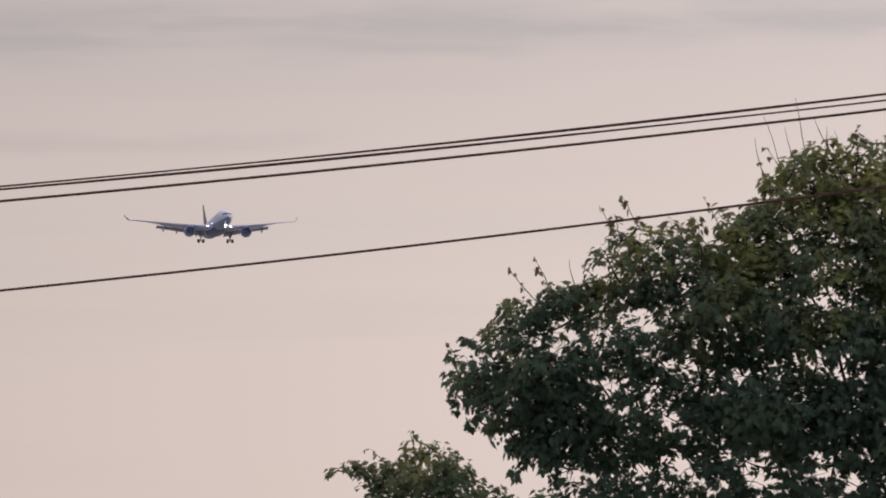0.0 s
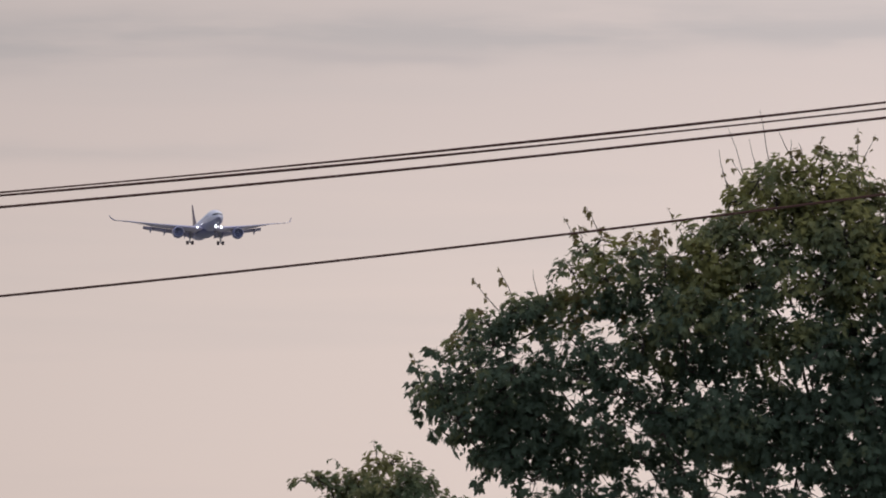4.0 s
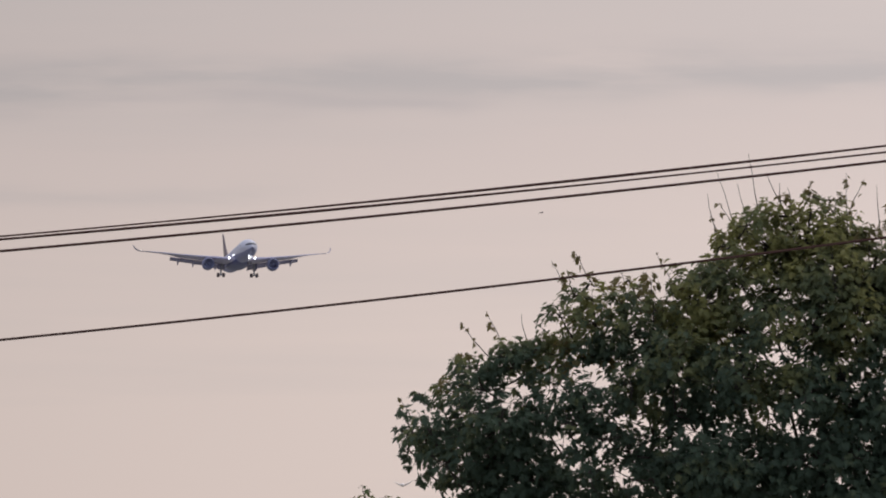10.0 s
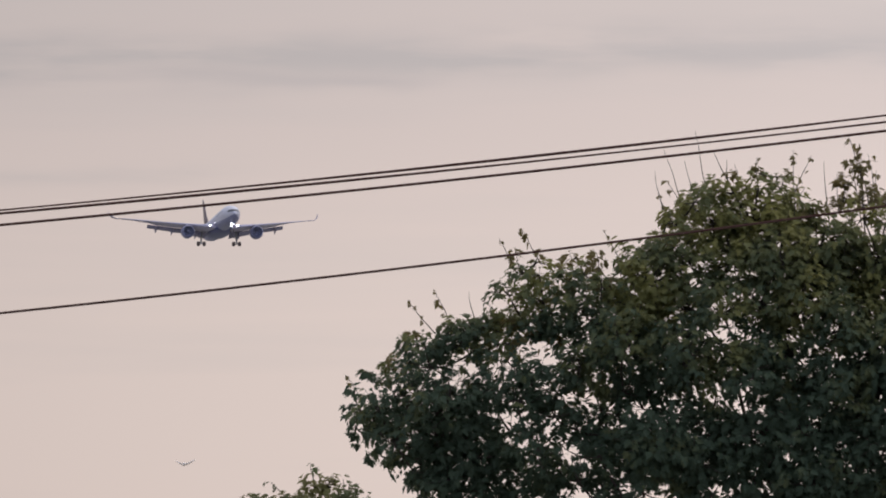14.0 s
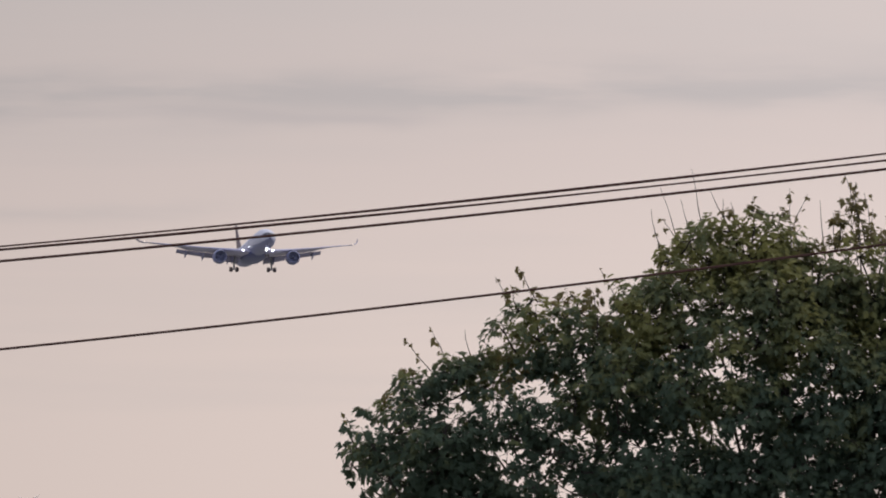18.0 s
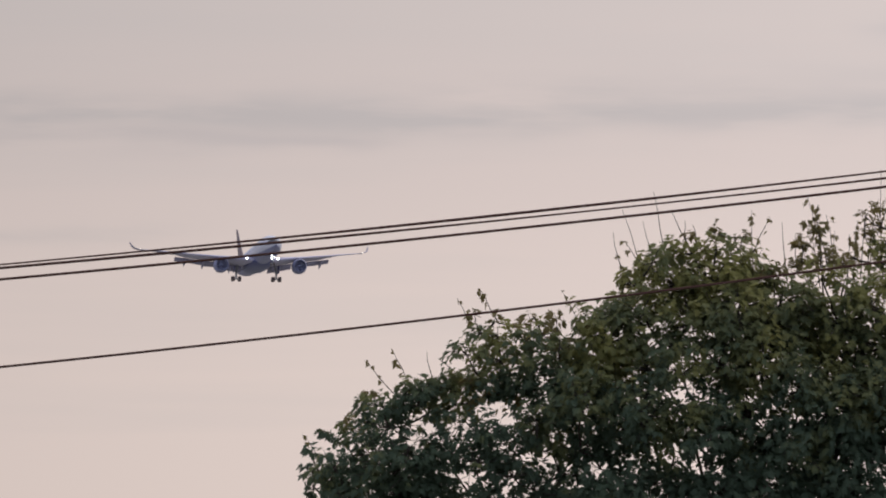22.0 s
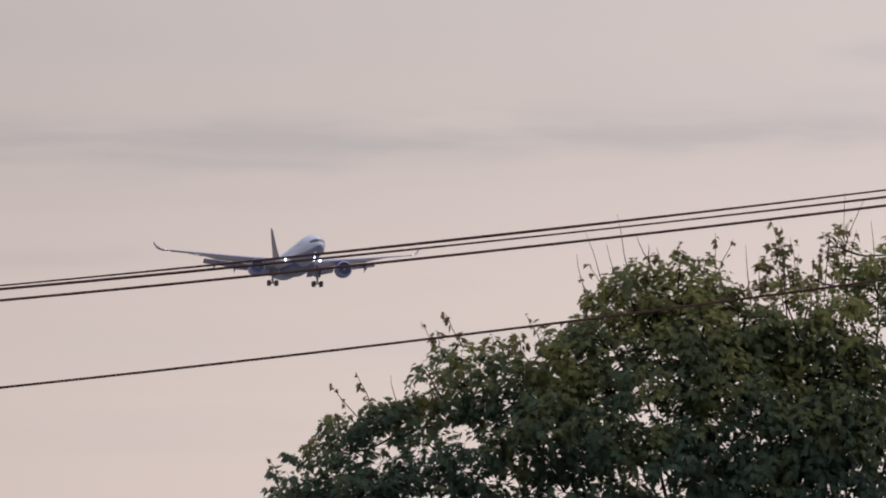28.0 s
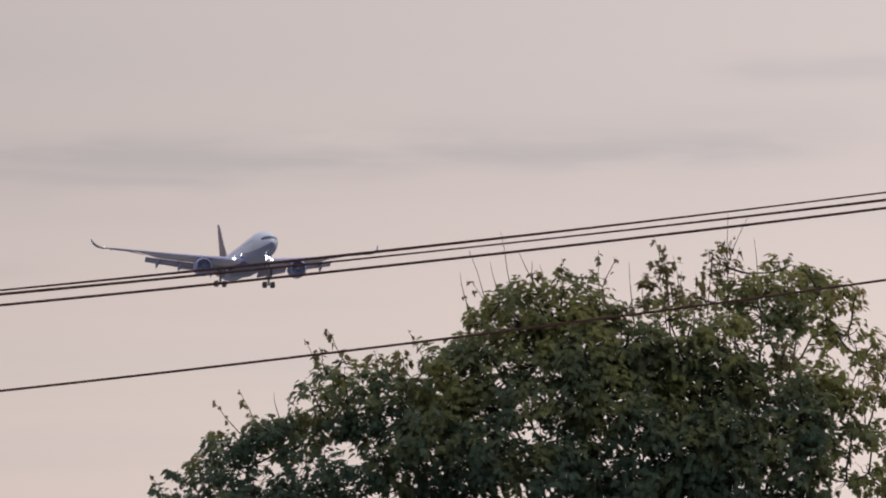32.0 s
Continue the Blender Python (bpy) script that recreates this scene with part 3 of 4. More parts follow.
for row in CABLES:
    build_cable(*row)
for px in (LEFT_POLE, RIGHT_POLE):
    top = max(cable_height(k, px) for k in range(4)) + 0.45
    pole = thing("utility_pole", pose(px, CABLE_Y + 0.02, 0), "weathered wooden pole that carries the cables", "utility pole", "utility poles")
    bm = bmesh.new()
    add_tube(bm, [(0, 0.3, -0.3), (0, 0.3, top * 0.5), (0, 0.3, top)], [0.15, 0.13, 0.11], 14)
    part("shaft", bm, POLE_WOOD, pole, "", True)
    for k in range(4):
        bm = bmesh.new()
        z = cable_height(k, px)
        add_tube(bm, [(0, 0.3, z - 0.02), (0, CABLES[k][3], z - 0.02)], [0.018, 0.018], 8)
        part("bracket", bm, STEEL, pole)
        bm = bmesh.new()
        add_lathe(bm, [(-0.05, 0.01), (-0.045, 0.035), (0, 0.045), (0.045, 0.035), (0.05, 0.01)], (0, CABLES[k][3], z), 12)
        part("insulator", bm, CERAMIC, pole, "", True)


# ---- trees ----
LEAF_U = np.array([0.0, -0.06, 0.10, 0.18, 0.30, 0.62, 0.52, 0.78, 1.0])
LEAF_V = np.array([0.0, 0.20, 0.18, 0.52, 0.26, 0.50, 0.20, 0.16, 0.0])


def leaf_mesh(name, pos, tip, normal, size, mat):
    """Many lobed leaves in one mesh, each of two halves folded along the midrib."""
    n = len(pos)
    normal = normal / np.linalg.norm(normal, axis=1)[:, None]
    tip = tip - normal * (tip * normal).sum(1)[:, None]
    tip = tip / (np.linalg.norm(tip, axis=1)[:, None] + 1e-9)
    side = np.cross(normal, tip)
    side /= np.linalg.norm(side, axis=1)[:, None] + 1e-9
    up = np.cross(tip, side)
    h = len(LEAF_U)
    u = np.concatenate([LEAF_U, LEAF_U[h - 2:0:-1]])
    v = np.concatenate([LEAF_V, -LEAF_V[h - 2:0:-1]])
    w = np.abs(v) * 0.25 - u * u * 0.22
    k = len(u)
    co = pos[:, None] + size[:, None, None] * (u[None, :, None] * tip[:, None] + v[None, :, None] * side[:, None] + w[None, :, None] * up[:, None])
    me = bpy.data.meshes.new(name)
    me.vertices.add(n * k)
    me.vertices.foreach_set("co", co.astype(np.float32).ravel())
    half = np.array(list(range(h)) + [0] + list(range(h - 1, k)))
    idx = (np.arange(n)[:, None] * k + half[None]).ravel()
    me.loops.add(len(idx))
    me.loops.foreach_set("vertex_index", idx.astype(np.int32))
    me.polygons.add(2 * n)
    me.polygons.foreach_set("loop_start", (np.arange(2 * n) * h).astype(np.int32))
    me.update(calc_edges=True)
    me.materials.append(mat)
    return me


def unit(rng, n):
    d = rng.normal(size=(n, 3))
    return d / np.linalg.norm(d, axis=1)[:, None]


def clump(rng, radius, full, out, rise=0.30):
    """One lump of crown: twigs that fan out from its middle, with leaves set along them to either side. Gives the leaves' places, tips and normals, and the twigs' feet and ends."""
    n = max(2, int(SPRAYS * full ** 1.5 * radius ** 1.8))
    d = unit(rng, n)
    foot = d * (radius * 0.78 * rng.uniform(0.02, 1.0, n) ** 0.40)[:, None] * np.array([1, 1, 0.92])
    along = d * np.array([1, 1, 0.7]) + np.array([0, 0, rise]) + 0.30 * out + rng.normal(size=(n, 3)) * 0.35
    along = along / np.linalg.norm(along, axis=1)[:, None]
    length = rng.uniform(0.45, 1.05, n) * min(0.34, 0.62 * radius + 0.05)
    end = foot + along * length[:, None]
    k = 7
    s = np.tile(np.linspace(0.12, 1.0, k), (n, 1)) + rng.uniform(-0.06, 0.06, (n, k))
    face = np.array([0, -0.35, 0.62]) + 0.35 * out + 0.35 * d + rng.normal(size=(n, 3)) * 0.30
    face = face / np.linalg.norm(face, axis=1)[:, None]
    side = np.cross(along, face)
    side = side / np.linalg.norm(side, axis=1)[:, None]
    hand = np.where(np.arange(k) % 2 == 0, 1.0, -1.0)[None, :, None] * rng.uniform(0.5, 1.1, (n, k, 1))
    hand[:, -1] *= 0.2
    stalk = side[:, None] * hand
    P = foot[:, None] + along[:, None] * (s * length[:, None])[:, :, None] + stalk * 0.055 + rng.normal(size=(n, k, 3)) * 0.018
    T = along[:, None] * 0.55 + stalk + np.array([0, 0, -0.65]) + rng.normal(size=(n, k, 3)) * 0.30
    N = face[:, None] + stalk * 0.22 + rng.normal(size=(n, k, 3)) * 0.15
    return P.reshape(-1, 3), T.reshape(-1, 3), N.reshape(-1, 3), foot, end


SPRAYS = 176


def bent(a, b, rng, k=5, sway=0.08):
    """A crooked line from a to b."""
    a, b = np.array(a, float), np.array(b, float)
    ln = np.linalg.norm(b - a)
    pts = []
    for i in range(k + 1):
        s = i / k
        p = a + (b - a) * s + np.array([0, 0, -0.06 * ln * math.sin(math.pi * s)])
        if 0 < i < k:
            p = p + rng.normal(size=3) * sway * ln / k * 1.5
        pts.append(p)
    return pts


def thinned(rng, P, gaps):
    """Which of the leaves at P stay: few in the middle of a gap between boughs."""
    keep = np.ones(len(P))
    sx, sz = P[:, 0] * 200 / P[:, 1], 1.6 + (P[:, 2] - 1.6) * 200 / P[:, 1]
    for gx, gz, a, b in gaps:
        q = ((sx - gx) / a) ** 2 + ((sz - gz) / b) ** 2
        keep = np.minimum(keep, 0.08 + 0.92 * np.clip((q - 0.42) / 0.5, 0, 1))
    return rng.random(len(P)) < keep


def build_tree(name, label, base, fork, clumps, gaps, seed, colour_of, size=0.121, trunk_r=0.26, leader=None, dense=1.0):
    """clumps: x, depth, height, radius, fullness. colour_of gives the leaf material of a lump."""
    rng = np.random.default_rng(seed)
    tree = thing(name, pose(*base), label, "tree")
    b = np.array(base, float)
    f = np.array(fork) - b
    bm = bmesh.new()
    add_tube(bm, [(0, 0, -0.2), (0.02, 0, 0.3), tuple(f * 0.5 + np.array([0.05, 0, 0])), tuple(f)], [trunk_r * 1.35, trunk_r * 1.05, trunk_r * 0.9, trunk_r * 0.75], 12)
    part("trunk", bm, BARK, tree, "", True)
    cs = np.array([c[:3] for c in clumps]) - b
    nodes = [f]
    # main limbs rise from the fork; each lump's branch leaves the nearest limb
    heads = []
    for i in rng.permutation(len(cs)):
        if all(np.linalg.norm(cs[i] - cs[j]) > 2.0 for j in heads):
            heads.append(i)
        if len(heads) >= 12:
            break
    if leader:
        line = bent(f, np.array(leader) - b, rng, 9, 0.05)
        bm = bmesh.new()
        add_tube(bm, line, [trunk_r * 0.62 * (1 - 0.085 * i) for i in range(10)], 10)
        part("limb", bm, BARK, tree, "", True)
        nodes += line[1:]
    for h in heads:
        start = f - np.array([0, 0, 0.2])
        if leader:
            start = line[int(rng.integers(0, 5))]
        bm = bmesh.new()
        pts = bent(start, cs[h], rng, 7)
        add_tube(bm, pts, [trunk_r * 0.24 * (1 - 0.86 * i / 7) for i in range(8)], 8)
        part("limb", bm, BARK, tree, "", True)
        nodes += pts[2:]
    nodes = np.array(nodes)
    heart = cs.mean(axis=0) - np.array([0, -0.8, 0.8])
    for i in np.argsort(np.linalg.norm(cs - heart, axis=1)):
        r, full, c = clumps[i][3], clumps[i][4], cs[i]
        outer = np.linalg.norm((nodes - f)[:, :2], axis=1) - np.linalg.norm((c - f)[:2])
        k = int(np.argmin(np.linalg.norm(nodes - c, axis=1) + 0.4 * np.abs(nodes[:, 2] - c[2] + 0.6) + 1.5 * np.maximum(0, outer)))
        out = (c - heart) / np.linalg.norm(c - heart)
        mat = colour_of(clumps[i])
        bm = bmesh.new()
        if np.linalg.norm(nodes[k] - c) > 0.05:
            w = 0.45 if mat is MAPLE_YOUNG else 0.75
            add_tube(bm, bent(nodes[k], c, rng, 4, 0.05), [0.026 * w, 0.024 * w, 0.021 * w, 0.018 * w, 0.014 * w], 6)
        nodes = np.vstack([nodes, c])
        P, T, N, foot, end = clump(rng, r, (0.8 * full ** 0.667) if mat is MAPLE_YOUNG else full * dense, out, 1.3 if mat is MAPLE_YOUNG else 0.30)
        for s in range(0, len(foot), 2):
            mid = (foot[s] + rng.normal(size=3) * 0.03) * 0.55
            add_tube(bm, [tuple(c), tuple(c + mid), tuple(c + foot[s]), tuple(c + end[s])], [0.010, 0.008, 0.006, 0.003], 4)
        part("branch", bm, BARK, tree)
        stay = thinned(rng, P + c + b, gaps)
        P, T, N = P[stay] + c, T[stay], N[stay]
        me = leaf_mesh("leaf_clump", P, T, N, size * rng.uniform(0.55, 1.2, len(P)), mat)
        tagged(part("leaf_clump", me, None, tree), kind="stuff")
    return tree


def closed(rows, aim, seed):
    """Add lumps where the crown would be thinner than aim(x, z)."""
    rng = np.random.default_rng(seed)
    rows = list(rows)

    def cover(x, z):
        total = 0.0
        for a, c, r, full in rows:
            wide = 1.1 * r * (1 + 0.35 * min(1.0, max(0.0, (r - 0.24) / 0.14)))
            q = ((x - a) ** 2 + (z - c) ** 2) / wide ** 2
            if q < 1:
                total += 1.2 * full * math.sqrt(1 - q)
        return total

    x0, x1 = min(p[0] for p in rows), max(p[0] for p in rows)
    z0, z1 = min(p[1] for p in rows), max(p[1] for p in rows)
    for i in range(int((x1 - x0) / 0.33)):
        for j in range(int((z1 - z0) / 0.33)):
            x, z = x0 + 0.33 * (i + rng.uniform(0.2, 0.8)), z0 + 0.33 * (j + rng.uniform(0.2, 0.8))
            if min(cover(x + 0.42, z), cover(x - 0.42, z), cover(x, z + 0.42), cover(x, z - 0.42)) > 0.3:
                lack = aim(x, z) - cover(x, z)
                if lack > 0.25:
                    rows.append((x, z, 0.30, min(0.9, 0.7 * lack)))
    return rows


def bulged(rows, centre, half, bulge, depth, seed):
    """Give each lump its depth: those in the middle of the crown stand out towards the garden."""
    rng = np.random.default_rng(seed)
    out = []
    for x, z, r, full in rows:
        q = min(1.0, ((x - centre[0]) / half[0]) ** 2 + ((z - centre[1]) / half[1]) ** 2)
        y = depth - bulge * math.sqrt(1 - q) + rng.uniform(-0.5, 0.5)
        k = y / depth
        r *= 1 + 0.35 * min(1.0, max(0.0, (r - 0.24) / 0.14))
        out.append((x * k, y, 1.6 + (z - 1.6) * k, r * k, full))
    return out


# x, height, radius and fullness of each lump of the maple's crown, bough by bough
MAPLE_WEST = [
    (-0.88, 12.18, 0.19, 0.6),
    (-0.7, 12.07, 0.24, 0.9),
    (-0.79, 11.83, 0.19, 0.7),
    (-0.5, 11.99, 0.27, 1),
    (-0.67, 11.63, 0.17, 0.7),
    (-0.16, 12.12, 0.32, 1),
    (-0.32, 11.69, 0.31, 1),
    (0.02, 11.52, 0.34, 1.1),
    (-0.39, 11.48, 0.19, 0.8),
    (0.15, 11.1, 0.27, 1),
    (0.03, 10.84, 0.17, 0.6),
    (0.45, 11.19, 0.36, 1.2),
    (0.54, 10.95, 0.22, 0.92),
    (0.35, 11.87, 0.41, 1.2),
    (0.87, 11.53, 0.43, 1.2),
    (1.05, 11.07, 0.27, 1.02),
    (1.38, 11.37, 0.38, 1.1),
    (-0.68, 12.75, 0.17, 0.5),
    (-0.46, 12.63, 0.19, 0.7),
    (-0.21, 12.8, 0.29, 0.9),
    (0.08, 13.21, 0.29, 0.9),
    (0.42, 13.42, 0.24, 0.9),
    (0.8, 13.48, 0.22, 0.9),
]
MAPLE_SHOULDER = [
    (0.01, 12.46, 0.36, 1),
    (0.43, 12.38, 0.38, 1.1),
    (1.1, 13.48, 0.22, 0.8),
    (0.17, 12.89, 0.32, 0.9),
    (0.85, 13.16, 0.32, 0.8),
    (1.19, 13.25, 0.3, 0.9),
    (1.03, 12.56, 0.38, 1),
    (0.86, 12.05, 0.38, 1.1),
    (1.71, 12.65, 0.38, 1),
    (1.46, 12.39, 0.3, 0.9),
    (1.35, 14, 0.24, 0.9),
    (1.56, 14.32, 0.24, 0.8),
    (1.82, 14.3, 0.21, 0.7),
    (1.86, 13.92, 0.32, 1),
    (2.24, 14.2, 0.24, 0.8),
    (2.5, 14.31, 0.22, 0.8),
    (2.76, 14.14, 0.2, 0.8),
    (2.38, 13.84, 0.32, 1),
    (2.91, 13.93, 0.24, 1),
    (1.61, 13.59, 0.32, 1),
    (2.12, 13.51, 0.32, 1),
    (2.72, 13.52, 0.38, 1.1),
    (2.47, 13, 0.41, 1),
    (3.07, 13.27, 0.43, 1.2),
    (3.23, 13.85, 0.36, 1.2),
]
MAPLE_TOP = [
    (3.39, 14.55, 0.31, 1),
    (3.6, 14.77, 0.22, 0.8),
    (3.48, 14.21, 0.38, 1.2),
    (3.9, 15.06, 0.27, 0.9),
    (4.15, 15.4, 0.24, 0.9),
    (4.45, 15.61, 0.22, 0.8),
    (4.75, 15.55, 0.24, 0.7),
    (5.13, 15.62, 0.22, 0.8),
    (5.47, 15.58, 0.22, 0.8),
    (3.99, 14.65, 0.38, 1),
    (4.49, 15.08, 0.43, 1.2),
    (5.01, 15.09, 0.43, 1.3),
    (5.52, 15.16, 0.36, 1.2),
    (5.77, 15.08, 0.26, 0.8),
    (4.76, 14.49, 0.43, 1.2),
    (5.44, 14.49, 0.47, 1.3),
    (6.04, 14.67, 0.43, 1.2),
    (5.99, 15.17, 0.22, 0.6),
    (6.45, 15.72, 0.2, 0.45),
    (6.6, 15.95, 0.14, 0.4),
    (6.41, 15.32, 0.26, 0.6),
    (6.71, 15.18, 0.26, 0.7),
    (7.09, 15.41, 0.24, 0.55),
    (7.05, 15.1, 0.3, 0.8),
]
MAPLE_HEART = [
    (3.58, 13.45, 0.43, 1.2),
    (4.08, 13.79, 0.38, 1.1),
    (4.01, 13.11, 0.43, 1.2),
    (3.75, 12.76, 0.38, 1.2),
    (3.16, 12.67, 0.34, 1),
    (2.65, 12.58, 0.3, 0.8),
    (4.44, 12.77, 0.38, 1),
    (5.19, 13.89, 0.43, 1.2),
    (5.79, 13.9, 0.47, 1.3),
    (6.47, 14.25, 0.47, 1.3),
    (6.98, 14.51, 0.43, 1.2),
    (7.48, 14.78, 0.38, 1),
    (7.15, 13.92, 0.47, 1.3),
    (7.66, 14.18, 0.38, 1.1),
    (5.63, 13.13, 0.47, 1.2),
    (6.39, 13.48, 0.43, 1.2),
    (6.9, 13.23, 0.47, 1.3),
    (7.58, 13.41, 0.43, 1.3),
    (5.03, 12.87, 0.38, 1),
    (5.63, 12.62, 0.43, 1.2),
    (6.31, 12.63, 0.47, 1.2),
    (7, 12.55, 0.47, 1.3),
    (7.68, 12.73, 0.43, 1.3),
]
MAPLE_WAIST = [
    (3.08, 11.65, 0.41, 1.4),
    (3.59, 11.78, 0.41, 1.5),
    (4.02, 11.57, 0.43, 1.4),
    (2.74, 11.56, 0.24, 0.8),
    (3.43, 11.4, 0.32, 1.1),
    (4.44, 12.01, 0.38, 1.2),
    (4.79, 11.67, 0.43, 1.2),
    (5.21, 11.93, 0.38, 1.1),
    (5.81, 12.02, 0.43, 1.2),
    (6.49, 11.95, 0.47, 1.3),
    (7.17, 11.87, 0.47, 1.3),
    (7.77, 11.62, 0.38, 1.1),
    (5.13, 11.25, 0.43, 1.2),
    (5.9, 11.26, 0.47, 1.3),
    (6.67, 11.18, 0.47, 1.3),
    (7.44, 11.19, 0.47, 1.3),
    (4.2, 11.15, 0.32, 1),
    (2.06, 12.15, 0.3, 0.92),
    (2.4, 12.06, 0.26, 0.84),
    (1.81, 11.63, 0.3, 0.92),
    (2.15, 11.21, 0.28, 1.02),
    (1.64, 11.03, 0.34, 1),
    (1.9, 10.52, 0.32, 1),
    (2.33, 10.27, 0.32, 1),
]
MAPLE_LOW = [
    (2.76, 10.32, 0.28, 0.8),
    (1.39, 10.52, 0.3, 0.84),
    (0.88, 10.34, 0.34, 0.84),
    (0.46, 10.33, 0.26, 0.5),
    (1.06, 9.92, 0.34, 0.84),
    (0.55, 9.82, 0.3, 0.84),
    (1.24, 9.41, 0.34, 0.84),
    (0.73, 9.23, 0.3, 0.84),
    (1.91, 10.01, 0.27, 0.84),
    (3.09, 10.84, 0.22, 0.95),
    (4.12, 10.72, 0.34, 0.95),
    (3.87, 10.12, 0.32, 0.95),
    (3.36, 10.11, 0.3, 0.95),
    (4.55, 10.39, 0.34, 0.95),
    (4.64, 9.88, 0.38, 1.16),
    (5.32, 10.22, 0.38, 1.05),
    (5.65, 10.74, 0.38, 1.05),
    (6.16, 10.58, 0.47, 1.37),
    (6.85, 10.58, 0.47, 1.37),
    (7.53, 10.42, 0.47, 1.37),
    (5.92, 9.98, 0.34, 1.05),
    (6.51, 9.9, 0.47, 1.37),
    (7.2, 9.82, 0.47, 1.37),
    (7.79, 9.66, 0.43, 1.37),
    (4.9, 9.45, 0.3, 0.95),
]
MAPLE_FOOT = [
    (5.67, 9.21, 0.26, 0.95),
    (6.69, 9.3, 0.43, 1.26),
    (7.46, 9.23, 0.43, 1.26),
    (2.42, 9.85, 0.3, 0.92),
    (5.16, 9.11, 0.34, 0.95),
]
MAPLE_EAST = [
    (7.55, 16.23, 0.09, 0.25),
    (7.37, 16.13, 0.09, 0.25),
    (7.61, 15.97, 0.14, 0.28),
    (7.37, 15.82, 0.14, 0.28),
    (7.19, 15.51, 0.17, 0.4),
    (7.66, 15.72, 0.24, 0.8),
    (7.57, 15.42, 0.27, 0.8),
    (8.04, 15.59, 0.29, 1.1),
    (8.25, 15.89, 0.2, 0.8),
    (8.51, 15.98, 0.2, 0.75),
    (8.85, 15.94, 0.22, 0.8),
    (8.55, 15.59, 0.32, 1.2),
    (8.98, 15.55, 0.31, 1.1),
    (9.32, 15.54, 0.26, 1),
    (9.54, 15.51, 0.15, 0.8),
    (9.11, 15.21, 0.26, 0.9),
    (8.6, 15.16, 0.31, 1.1),
    (8.13, 15.21, 0.31, 1.1),
    (9.24, 15, 0.15, 0.7),
    (7.7, 14.99, 0.29, 0.9),
    (8.9, 14.95, 0.15, 0.7),
]
MAPLE_EDGE = [
    (8.43, 14.52, 0.17, 0.7),
    (7.87, 14.43, 0.27, 1),
    (8.9, 14.44, 0.2, 0.95),
    (9.24, 14.31, 0.22, 0.95),
    (8.73, 14.1, 0.34, 1.1),
    (8.04, 14.09, 0.32, 1.2),
    (9.2, 13.97, 0.22, 0.87),
    (9.03, 13.67, 0.22, 0.95),
    (9.11, 13.24, 0.19, 0.87),
    (9.03, 12.86, 0.2, 0.95),
    (9.58, 14.61, 0.19, 0.87),
    (9.84, 14.83, 0.15, 0.87),
    (9.88, 14.44, 0.2, 0.87),
    (9.41, 14.1, 0.14, 0.87),
    (9.88, 14.02, 0.2, 0.87),
    (9.5, 13.5, 0.17, 0.87),
    (9.8, 13.25, 0.24, 0.87),
    (9.75, 12.86, 0.19, 0.87),
    (9.97, 12.65, 0.26, 1.25),
    (8.73, 13.58, 0.38, 1.2),
    (8.64, 12.99, 0.38, 1.2),
    (8.73, 12.56, 0.34, 1.1),
    (10.26, 14.62, 0.26, 0.87),
    (10.26, 14.02, 0.29, 0.87),
    (10.27, 13.25, 0.31, 0.87),
]
MAPLE_RIM = [
    (2.16, 14.44, 0.14, 0.6),
    (2.37, 14.57, 0.14, 0.6),
    (2.71, 14.49, 0.14, 0.5),
    (1.77, 14.5, 0.13, 0.6),
    (1.47, 14.51, 0.11, 0.5),
    (-0.98, 12.52, 0.1, 0.5),
    (-1.05, 12.3, 0.1, 0.5),
    (-0.96, 12.02, 0.11, 0.6),
    (-0.78, 12.82, 0.1, 0.5),
    (-0.34, 12.97, 0.14, 0.6),
    (-0.07, 13.36, 0.14, 0.6),
    (3.15, 14.45, 0.12, 0.5),
    (3.77, 15.17, 0.14, 0.6),
    (5.51, 15.8, 0.11, 0.5),
    (5.08, 15.86, 0.11, 0.6),
    (4.66, 15.78, 0.11, 0.6),
    (4.6, 13.72, 0.34, 0.95),
    (4.33, 14.14, 0.32, 0.95),
    (4.86, 13.12, 0.34, 0.95),
    (5.28, 13.47, 0.31, 0.95),
    (6.55, 15.41, 0.12, 0.4),
    (6.76, 15.61, 0.09, 0.25),
    (6.67, 15.88, 0.07, 0.2),
    (6.42, 15.67, 0.07, 0.22),
    (6.8, 15.37, 0.12, 0.4),
]
MAPLE_BETWEEN = [
    (2.15, 11.72, 0.27, 0.92),
    (2.49, 11.55, 0.24, 0.84),
    (1.63, 11.88, 0.26, 0.84),
    (2.75, 11.13, 0.26, 0.8),
    (2.06, 11.46, 0.26, 0.92),
    (2.49, 11.21, 0.26, 0.84),
    (3.27, 10.54, 0.31, 0.95),
    (3.61, 10.37, 0.27, 0.95),
    (2.93, 10.11, 0.26, 0.95),
    (1.57, 10.18, 0.31, 0.84),
    (1.06, 9.57, 0.31, 0.84),
    (1.75, 9.58, 0.26, 0.84),
    (0.47, 9.4, 0.26, 0.5),
    (3.95, 10.89, 0.29, 0.95),
    (8.56, 14.61, 0.22, 0.55),
    (9.07, 14.7, 0.2, 0.87),
    (9.41, 13.84, 0.26, 0.87),
    (9.67, 14.19, 0.22, 0.87),
    (9.37, 13.16, 0.22, 0.87),
    (9.71, 13.5, 0.22, 0.87),
    (9.41, 12.73, 0.24, 0.87),
    (8.09, 14.52, 0.22, 0.9),
    (9.07, 14.01, 0.31, 1.25),
    (8.99, 13.33, 0.31, 1.35),
]
